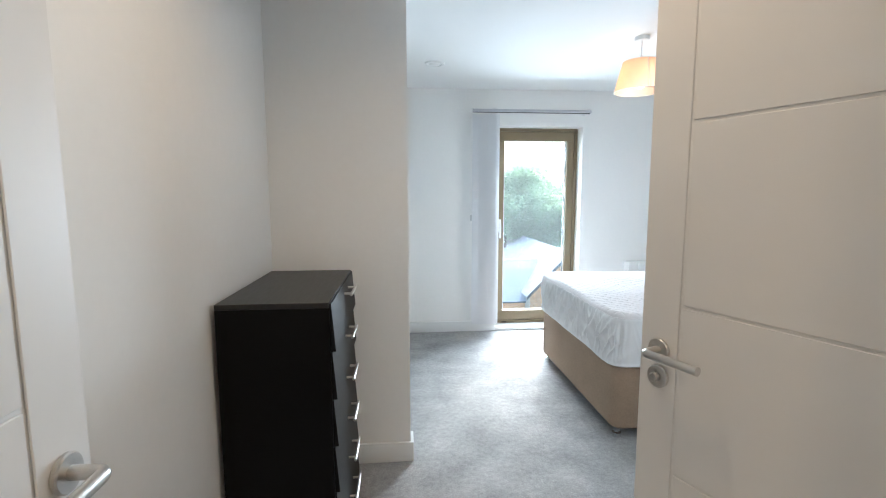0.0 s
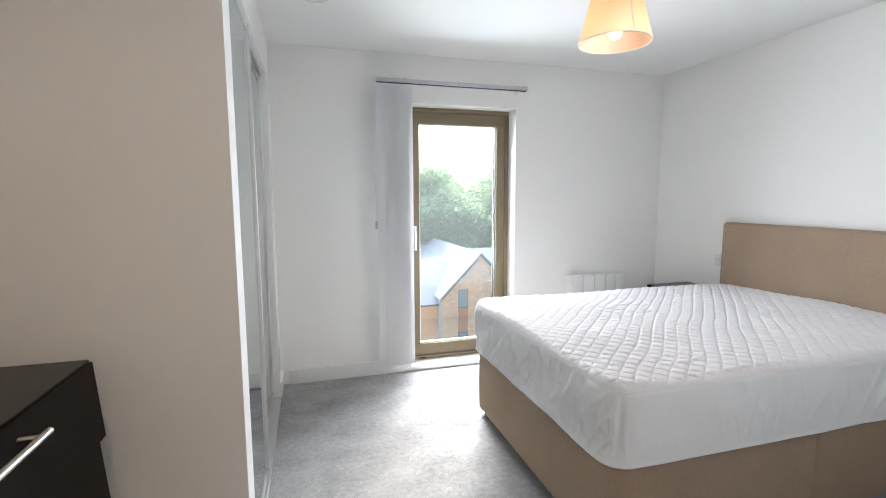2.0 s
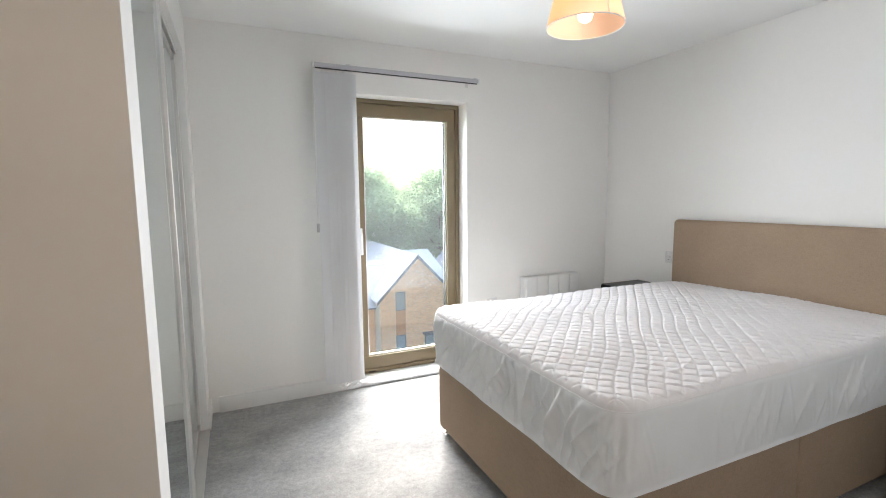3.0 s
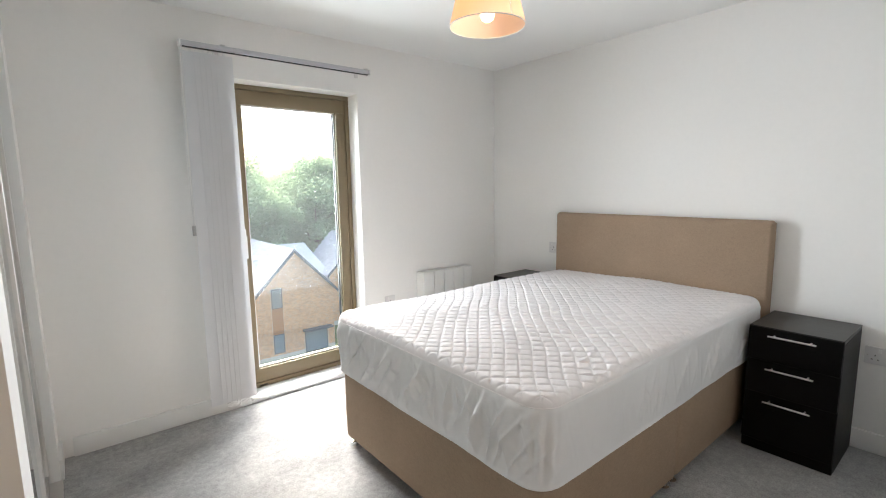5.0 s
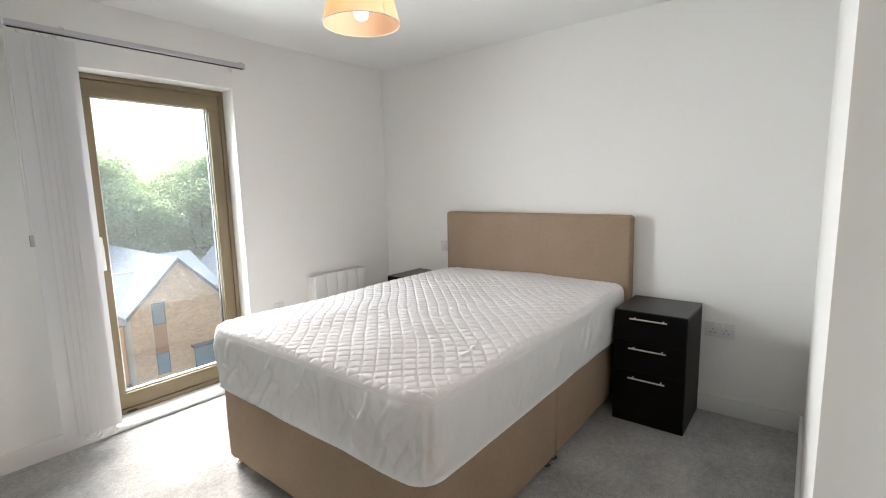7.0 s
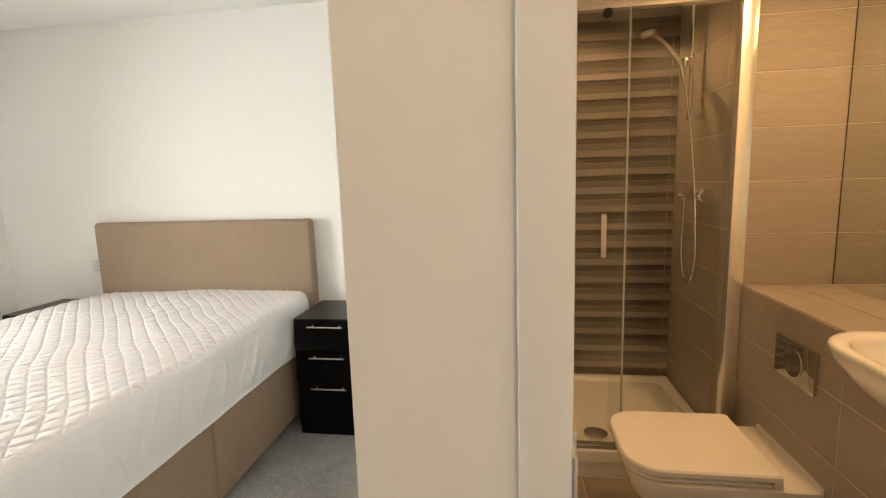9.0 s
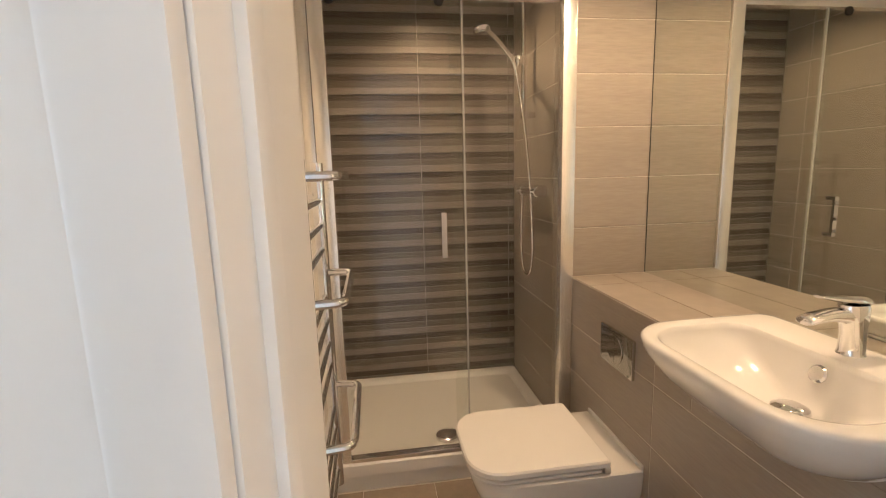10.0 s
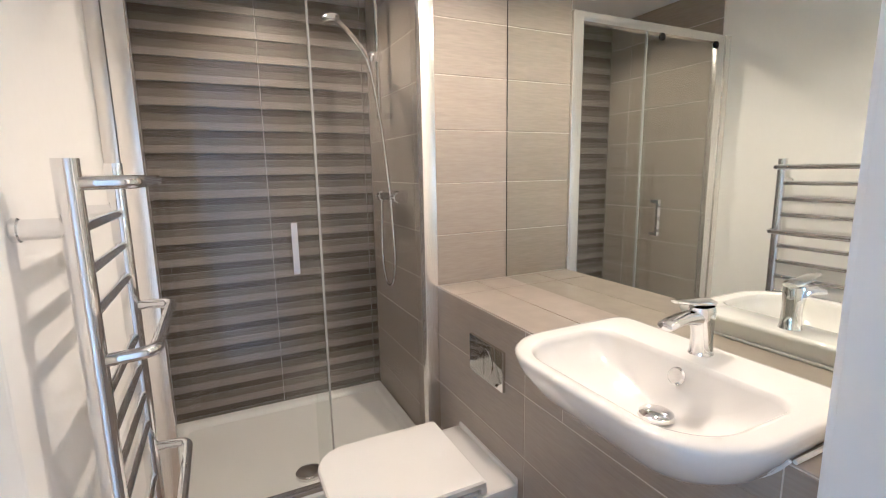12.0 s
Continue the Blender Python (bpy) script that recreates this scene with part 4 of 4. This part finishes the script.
lid = part("lid", loft([rrect(CX - w, CX + w, y0, y1, z, 0.010, 8, rf) for z, w, y0, y1, rf in
                        ((0.386, 0.184, 1.142, 1.573, 0.105), (0.389, 0.191, 1.136, 1.580, 0.11), (0.404, 0.191, 1.136, 1.580, 0.11), (0.410, 0.186, 1.141, 1.575, 0.105), (0.4115, 0.172, 1.154, 1.561, 0.095))]), SEAT, wc)
for s in (-1, 1):
    part("lid_cheek", box(CX + s * 0.182 - 0.009, CX + s * 0.182 + 0.009, 1.137, 1.158, 0.366, 0.391, 0.003), SEAT, lid)
    part("hinge", tube([(CX + s * 0.085 - 0.03, 1.128, 0.374), (CX + s * 0.085 + 0.03, 1.128, 0.374)], 0.009, 14), SEAT, seat)

plate = thing("flush_plate", (2.41, 1.03, 0.70), "chrome dual flush plate with a round button", "flush plate")
part("cover", box(2.304, 2.514, 1.028, 1.040, 0.632, 0.765, 0.003), PLATECHROME, plate)
part("button", disc((2.409, 1.040, 0.700), (0, 1, 0), 0.048, 0.004, 36, 0.001), PLATECHROME, plate)
part("button_split", box(2.4085, 2.4095, 1.0435, 1.0446, 0.655, 0.745), DARK, plate)

# basin
KX = 1.785
sink = thing("washbasin", (KX, 1.0, 0.76), "white semi-recessed ceramic washbasin with an overflow", "washbasin")
out = [(0.745, 0.10, 0.90, 1.05, 0.05, 0.06), (0.752, 0.14, 0.88, 1.085, 0.06, 0.08), (0.79, 0.195, 0.85, 1.14, 0.06, 0.11), (0.84, 0.245, 0.825, 1.19, 0.05, 0.13), (0.885, 0.270, 0.812, 1.222, 0.04, 0.14), (0.910, 0.277, 0.808, 1.230, 0.03, 0.14), (0.917, 0.276, 0.809, 1.229, 0.03, 0.14), (0.921, 0.271, 0.814, 1.224, 0.03, 0.138), (0.9215, 0.262, 0.823, 1.214, 0.035, 0.132)]
inn = [(0.9205, 0.236, 0.925, 1.203, 0.05, 0.11), (0.9185, 0.228, 0.929, 1.198, 0.05, 0.105)]
for k in range(1, 17):
    s_ = k / 16
    q_ = 1 - (1 - s_) ** 1.9                        # the walls fall steeply, then run out to the waste
    f_ = s_ ** 1.55
    w_in = 0.228 * (1 - f_) + 0.035 * f_
    ya, yb = 0.929 + (0.985 - 0.929) * f_, 1.198 + (1.045 - 1.198) * f_
    r_in = max(0.012, min(0.05 + 0.05 * s_, 0.46 * (yb - ya), 0.9 * w_in))
    inn.append((0.9185 - 0.109 * q_, w_in, ya, yb, r_in, max(0.012, min(0.105, 0.5 * (yb - ya), 0.9 * w_in))))
part("bowl", loft([rrect(KX - w, KX + w, y0, y1, z, r, 10, rf) for z, w, y0, y1, r, rf in out + inn]), CERAMIC, sink, sharp=75)
part("waste_cap", lathe([(0.001, 0.829), (0.024, 0.828), (0.034, 0.823), (0.036, 0.816), (0.012, 0.806)], KX - 0.012, 1.012), CHROME, sink, "chrome clicker waste")
part("overflow_cap", disc((KX, 0.936, 0.880), (0, 1, 0.45), 0.0195, 0.011, 28, 0.004), CHROME, sink, "chrome overflow cap")
part("sealant", tube(rounded([(KX - 0.272, 1.026, 0.872), (KX - 0.272, 0.808, 0.872), (KX + 0.272, 0.808, 0.872), (KX + 0.272, 1.026, 0.872)], 0.03, 6), 0.004, 6), PLASTIC, sink)
for s in (-1, 1):
    part("sealant", tube(rounded([(KX + s * w, 1.029, z) for w, z in ((0.10, 0.747), (0.142, 0.756), (0.195, 0.790), (0.246, 0.840), (0.266, 0.872))], 0.02, 4), 0.0035, 6), PLASTIC, sink)
tap = thing("basin_mixer_tap", (KX, 0.868, 0.92), "chrome single-lever basin mixer tap", "tap")
part("body", loft([rrect(KX - w, KX + w, c - d, c + d, z, min(w, d) * 0.95, 6) for z, w, d, c in ((0.920, 0.025, 0.026, 0.868), (0.928, 0.0225, 0.0235, 0.868), (0.965, 0.0205, 0.0225, 0.869), (0.995, 0.0215, 0.027, 0.872), (1.020, 0.022, 0.030, 0.874), (1.027, 0.020, 0.028, 0.874))]), CHROME, tap, sharp=60)
part("spout", loft([[Vector((KX + w * math.cos(q), y, z + h * math.sin(q))) for q in [2 * math.pi * u / 16 for u in range(16)]] for y, z, w, h in
                    ((0.870, 1.000, 0.019, 0.022), (0.900, 1.006, 0.0195, 0.017), (0.935, 1.008, 0.020, 0.0125), (0.968, 1.004, 0.0205, 0.0105), (0.985, 1.000, 0.020, 0.0095), (0.990, 0.998, 0.016, 0.006))]), CHROME, tap, sharp=60)
part("lever", loft([[Vector((KX + w * math.cos(q), y, z + h * math.sin(q))) for q in [2 * math.pi * u / 16 for u in range(16)]] for y, z, w, h in
                    ((0.846, 1.032, 0.016, 0.006), (0.856, 1.034, 0.021, 0.009), (0.885, 1.037, 0.021, 0.009), (0.925, 1.043, 0.019, 0.006), (0.955, 1.048, 0.015, 0.004), (0.962, 1.0485, 0.010, 0.003))]), CHROME, tap, sharp=60)

# towel rail
TY, TX0, TX1 = 1.992, 2.073, 2.445
rail_t = thing("heated_towel_rail", (2.28, TY, 0.3), "chrome ladder towel rail with three bowed bars", "towel rail")
for x in (TX0, TX1):
    part("post", tube([(x, TY, 0.30), (x, TY, 1.350)], 0.0185, 20), CHROME, rail_t)
for k in range(14):
    z = 1.312 - 0.0735 * k
    if k in (0, 4, 9):
        bm = tube(rounded([(TX0, TY - 0.010, z), (TX0 + 0.01, TY - 0.085, z), (TX1 - 0.01, TY - 0.085, z), (TX1, TY - 0.010, z)], 0.03, 6), 0.0115, 14)
        part("bowed_bar", bm, CHROME, rail_t)
    else:
        part("bar", tube([(TX0, TY, z), (TX1, TY, z)], 0.0105, 14), CHROME, rail_t)
for x in (TX0, TX1):
    for z in (1.243, 0.42):
        b_ = part("wall_bracket", tube([(x, TY, z), (x, 2.062, z)], 0.0165, 16), CHROME, rail_t)
        part("wall_plate", disc((x, 2.070, z), (0, -1, 0), 0.019, 0.012, 20, 0.002), CHROME, b_)

for bx, by in ((1.66, 0.92), (2.20, 0.96), (3.20, 1.52)):
    dl = thing("recessed_downlight", (bx, by, BZ), "small round recessed downlight, lit", "downlight", "ceiling downlights")
    part("bezel", lathe([(0.030, BZ - 0.003), (0.042, BZ - 0.005), (0.045, BZ)], bx, by), SATIN, dl)
    part("lens", lathe([(0.001, BZ - 0.002), (0.030, BZ - 0.0021), (0.030, BZ)], bx, by), LED, dl).visible_shadow = False

# ---- outside ----
GZ = -13.0
structure("ground", boxes([(-600, 600, 8.0, 1500, GZ - 0.5, GZ)]), GRASS, "grass and hedges below the building")
structure("facade_outer", boxes([(-3.0, 6.0, 5.5, 5.56, GZ, -0.06), (-3.0, -0.6, 5.5, 5.56, -0.06, 4.0), (3.72, 6.0, 5.5, 5.56, -0.06, 4.0)]), OUTWALL, "outer wall of the apartment building")


def house(name, ax, fy, half, eave, apex, depth, label, windows, clads):
    """A brick house: a gable end towards the flat, a slate roof running away from it, dark verge boards."""
    th = thing(name, (ax, fy, GZ), label, "house", "houses opposite")
    out_ = 0.35
    prof = [(-half, GZ), (half, GZ), (half, eave), (0, apex), (-half, eave)]
    wall = part("wall", loft([[Vector((ax + x, y, z)) for x, z in prof] for y in (fy, fy + depth)]), MORTAR, th, "buff orange brick gable wall", smooth=False)
    slope = (apex - eave) / half
    bm = bmesh.new()
    bh, bw = 0.075, 0.225
    z, row = eave - 5.2, 0
    while z < apex:
        w = half if z < eave else max(0.0, (apex - z - bh) / slope)
        x = -half - (bw / 2 if row % 2 else 0)
        while x < half:
            a_, b_ = max(x, -w), min(x + bw - 0.012, w)
            if b_ - a_ > 0.04 and not any(wx0 < ax + (a_ + b_) / 2 < wx1 and wz0 < z + bh / 2 < wz1 for wx0, wx1, wz0, wz1 in windows + clads):
                v = [bm.verts.new((ax + p, fy - 0.012, q)) for p, q in ((a_, z), (b_, z), (b_, z + bh - 0.012), (a_, z + bh - 0.012))]
                bm.faces.new(v)
            x += bw
        z += bh
        row += 1
    bmesh.ops.translate(bm, vec=-base_of(wall), verts=bm.verts[:])
    bo = new("brick_courses", finish(bm, "brick_courses", BRICKM, False))
    bo.parent = wall
    tagged(bo, kind="stuff")
    for s in (-1, 1):
        e_x, e_z = s * (half + out_), eave - out_ * slope
        pts = [(0, apex + 0.12), (e_x, e_z + 0.12), (e_x, e_z + 0.02), (0, apex + 0.02)]
        roof = part("roof_slope", loft([[Vector((ax + x, y, z)) for x, z in pts] for y in (fy - 0.3, fy + depth + 0.3)]), SLATE, th, "grey slate roof slope", smooth=False)
        part("verge_board", loft([[Vector((ax + x, y, z)) for x, z in ((0, apex + 0.14), (e_x, e_z + 0.14), (e_x, e_z - 0.16), (0, apex - 0.20))] for y in (fy - 0.36, fy - 0.30)]), FASCIA, th, "dark grey verge board", smooth=False)
        if s < 0:
            ln = math.hypot(e_x, apex - e_z)
            bm = bmesh.new()
            nrm = Vector((s * (apex - e_z), 0, abs(e_x))).normalized()
            k = 0
            for r_ in range(int(ln / 0.30)):
                f0, f1 = r_ * 0.30 / ln, min(1.0, (r_ + 1.15) * 0.30 / ln)
                yy = fy - 0.28 - (0.25 if r_ % 2 else 0)
                while yy < fy + depth:
                    y0_, y1_ = max(yy, fy - 0.28), yy + 0.49
                    p = [Vector((ax + e_x * f, y_, apex + 0.12 + (e_z - apex) * f)) for f, y_ in ((f0, y0_), (f0, y1_), (f1, y1_), (f1, y0_))]
                    bm.faces.new([bm.verts.new(q + nrm * (0.008 if i < 2 else 0.022)) for i, q in enumerate(p)])
                    yy += 0.5
            bmesh.ops.translate(bm, vec=-base_of(roof), verts=bm.verts[:])
            so = new("slate_courses", finish(bm, "slate_courses", SLATE, False))
            so.parent = roof
            tagged(so, kind="stuff")
    for wx0, wx1, wz0, wz1 in windows:
        wdw = part("window", boxes([(wx0, wx1, fy - 0.03, fy + 0.08, wz0, wz0 + 0.07), (wx0, wx1, fy - 0.03, fy + 0.08, wz1 - 0.07, wz1), (wx0, wx0 + 0.07, fy - 0.03, fy + 0.08, wz0 + 0.07, wz1 - 0.07), (wx1 - 0.07, wx1, fy - 0.03, fy + 0.08, wz0 + 0.07, wz1 - 0.07)]), OUTFRAME, th, "dark grey framed window", smooth=False)
        part("pane", box(wx0 + 0.06, wx1 - 0.06, fy - 0.004, fy + 0.02, wz0 + 0.06, wz1 - 0.06), OUTGLASS, wdw)
    for wx0, wx1, wz0, wz1 in clads:
        n = 5
        cl = part("cladding_panel", box(wx0, wx1, fy - 0.01, fy + 0.01, wz0, wz1), CLAD, th, "orange-brown timber panel between windows")
        for k in range(n):
            w = (wx1 - wx0) / n
            part("board", box(wx0 + k * w + 0.01, wx0 + (k + 1) * w - 0.01, fy - 0.03, fy - 0.01, wz0, wz1), CLAD, cl)
    return th


first = house("brick_house", 15.05, 40.0, 3.45, -7.35, -3.80, 26.0, "buff brick house with a steep gable and pale slate roof", [(13.0, 13.92, -8.55, -6.88), (13.0, 13.92, -12.4, -10.75), (15.7, 17.8, -12.9, -10.95)], [(13.0, 13.92, -10.75, -8.55)])
part("window_canopy", box(15.5, 18.1, 39.35, 40.0, -10.93, -10.77), FASCIA, first, "flat dark grey canopy over a window", smooth=False)
bm = bmesh.new()
ends = [bm.verts.new(p) for p in ((16, 50, -4.45), (20.2, 50, -4.45), (16, 46, -8.4), (22, 46, -8.4), (22, 54, -8.4), (16, 54, -8.4))]
for ids in ((0, 1, 3, 2), (1, 4, 3), (0, 5, 4, 1), (0, 2, 5), (2, 3, 4, 5)):
    bm.faces.new([ends[q] for q in ids])
part("rear_roof", bm, SLATE, first, "hipped slate roof of the rear wing", smooth=False)
part("rear_wall", box(16.0, 21.6, 46.4, 53.6, GZ, -8.4), BRICKM, first, smooth=False)
house("brick_house", 24.6, 46.0, 3.5, -7.3, -3.7, 6.0, "second buff brick house partly hidden behind the first", [(22.2, 23.2, -9.0, -7.4)], [])
side = thing("brick_wing", (8.6, 41.5, GZ), "low brick wing with a slate roof beside the gable house", "house", "houses opposite")
part("wall", box(4.0, 11.55, 41.5, 47.3, GZ, -8.3), BRICKM, side, smooth=False)
part("roof_slope", loft([[Vector((x, y, z)) for y, z in ((41.0, -8.3), (44.4, -5.0), (47.8, -8.2), (47.8, -8.35))] for x in (3.6, 13.5)]), SLATE, side, "grey slate roof", smooth=False)
part("ridge_tile", tube([(3.6, 44.4, -4.98), (13.5, 44.4, -4.98)], 0.09, 8), SLATE, side)
part("gutter", tube([(3.6, 40.95, -8.36), (11.5, 40.95, -8.36)], 0.07, 8), FASCIA, side)


def tree_parts(seed, height, spread, clumps):
    """Trunk with limbs, and a crown of many leaf clumps with an uneven outline."""
    rt = random.Random(seed)
    trunk = tube([(0, 0, 0), (0.1, 0.05, height * 0.25), (-0.05, 0.1, height * 0.5), (0.05, 0, height * 0.8)], [0.38, 0.28, 0.2, 0.06], 8)
    crown_v, crown_f = [], []
    tips = []
    for k in range(11):
        an, z = k * 2.4 + rt.random(), height * rt.uniform(0.28, 0.62)
        r_ = spread * rt.uniform(0.55, 0.95) * (1 - 0.35 * (z / height))
        tip = Vector((math.cos(an) * r_, math.sin(an) * r_, z + height * rt.uniform(0.12, 0.26)))
        tube([(0, 0, z), tip * 0.5 + Vector((0, 0, z * 0.5 + 0.3)), tip], [0.14, 0.08, 0.03], 6, trunk)
        tips.append((tip, spread * rt.uniform(0.34, 0.55)))
    for k in range(9):
        tips.append((Vector((rt.uniform(-0.45, 0.45) * spread, rt.uniform(-0.45, 0.45) * spread, height * rt.uniform(0.6, 0.93))), spread * rt.uniform(0.3, 0.5)))
    for c in range(clumps):
        tip, rad = tips[c % len(tips)]
        d = Vector((rt.gauss(0, 1), rt.gauss(0, 1), rt.gauss(0, 0.8))).normalized() * rad * rt.random() ** 0.33
        p0 = tip + d
        for q in range(7):
            p = p0 + Vector((rt.uniform(-1, 1), rt.uniform(-1, 1), rt.uniform(-1, 1))) * 0.38
            s = rt.uniform(0.10, 0.22)
            u = Vector((rt.uniform(-1, 1), rt.uniform(-1, 1), rt.uniform(-0.6, 0.6))).normalized()
            w = u.cross(Vector((rt.uniform(-1, 1), rt.uniform(-1, 1), rt.uniform(-1, 1)))).normalized()
            i0 = len(crown_v)
            crown_v += [p - u * s, p + w * s * 0.6, p + u * s, p - w * s * 0.6]
            crown_f.append((i0, i0 + 1, i0 + 2, i0 + 3))
    me = bpy.data.meshes.new("crown")
    me.from_pydata([tuple(v) for v in crown_v], [], crown_f)
    me.materials.append(LEAF)
    return trunk, me


rt0 = random.Random(21)
protos = []
for s_, (hh, sp, cl) in enumerate(((17, 4.6, 2300), (15, 4.0, 2000), (19, 5.2, 2600))):
    tr = thing("broadleaf_tree", (0, 0, GZ), "tall green broadleaf tree in full leaf", "tree", "trees behind the houses")
    trunk, crown = tree_parts(s_ + 3, hh, sp, cl)
    tob = new("trunk", finish(trunk, "trunk", BARK))
    tob.parent = tr
    cob = new("crown", crown)
    cob.parent = tr
    protos.append(tr)
SPOTS = [(17.2, 62, 2), (22.4, 63, 1), (27.6, 62, 2), (12.4, 64, 0), (32.6, 63, 0), (20.0, 68, 0), (25.2, 69, 0), (15.0, 70, 0), (30.5, 70, 2), (9.5, 68, 2), (37.5, 66, 2), (18.5, 57, 1), (24.8, 57, 1), (13.5, 58, 1), (30.0, 58, 1), (5.0, 70, 0), (22.5, 76, 0), (28.0, 77, 1), (17.5, 78, 1), (34.0, 78, 2), (12.0, 80, 0), (42.0, 74, 0)]
for tx, ty, kind in SPOTS:
    m = pose(tx, ty, GZ, 0, 0, rt0.uniform(0, 360))
    copy_thing(protos[kind], m)
for k, p in enumerate(protos):
    p.matrix_basis = pose(52 + 8 * k, 86, GZ, 0, 0, 40 * k)

# ---- tiles, last ----
S = 0.2025
tile_field(bath_south, TILE, (2.808, 1.026, 0.867), -90, 0.350, BZ - 0.867, 0.62, S)                      # return beside the mirror, faces the door
tile_field(bath_south, TILE, (3.612, 1.018, 0.867 - 4 * S), 180, 0.804, BZ - 0.057, 0.60, S)             # shower side wall
tile_field(bath_south, TILE, (2.808, 1.018, 0.867 - 4 * S), 180, 1.348, 3 * S, 0.60, S)                  # panel below the ledge
tile_field(bath_south, TILE, (2.808, 1.018, 0.867 - S), 180, 0.766, S - 0.004, 0.60, S)
tile_field(bath_south, TILE, (2.042, 1.018, 0.867 - S), 180, 0.514, 0.116, 0.60, S)
tile_field(bath_south, TILE, (1.528, 1.018, 0.867 - S), 180, 0.066, S - 0.004, 0.60, S)
for lx, ly, lw, ld in ((2.042, 0.676, 0.756, 0.350), (1.53, 0.676, 0.512, 0.165), (1.464, 0.676, 0.066, 0.350)):   # ledge top
    tile_field(bath_south, TILE, (lx, ly, 0.855), 0, lw, ld, 0.60, 0.175, d=0.012, flat=True)
for s in (-1, 1):                                     # tiles cut round the basin's belly
    steps = []
    for q in range(9):
        za, zb = 0.780 + 0.0094 * q, 0.780 + 0.0094 * (q + 1)
        w0 = 0.180 + 1.4474 * (za - 0.780) if za < 0.79 else 0.195 + (za - 0.79) if za < 0.84 else 0.245 + 0.5556 * (za - 0.84)
        xs = sorted((KX + s * (w0 - 0.001), KX + s * 0.256))
        steps.append((xs[0], xs[1], 0.985, 1.0258, za, zb))
    part("cut_tile", boxes(steps), TILE, bath_south)
shower_north = structure("wall_shower_north", box(2.835, 3.606, 2.064, 2.0695, 0.0, BZ), GROUT, "tiled shower side wall")
tile_field(shower_north, TILE, (2.835, 2.070, 0.867 - 4 * S), 0, 0.77, BZ - 0.057, 0.60, S)
fl = structure("bathroom_floor_tiles", boxes([(1.336, 2.79, 1.032, 2.070, -0.004, 0.0)]), GROUT, "brown bathroom floor tiles")
tile_field(fl, FLOORT, (1.34, 1.034, 0.0), 0, 1.445, 1.034, 0.60, 0.30, d=0.006, gap=0.003, flat=True)
rs = random.Random(9)
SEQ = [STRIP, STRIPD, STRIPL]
z, k = 0.1092, 0
JOINTS = [(2.070, 2.06), (2.06, 1.56), (1.56, 1.062), (1.062, 1.026)]
while z < BZ - 0.01:
    hh = min(0.0345, BZ - z)
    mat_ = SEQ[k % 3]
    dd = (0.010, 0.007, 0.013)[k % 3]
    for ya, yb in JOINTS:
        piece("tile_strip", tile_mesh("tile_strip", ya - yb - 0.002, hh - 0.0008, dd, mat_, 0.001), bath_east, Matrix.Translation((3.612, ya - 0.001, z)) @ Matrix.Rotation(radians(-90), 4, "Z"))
    z += hh
    k += 1
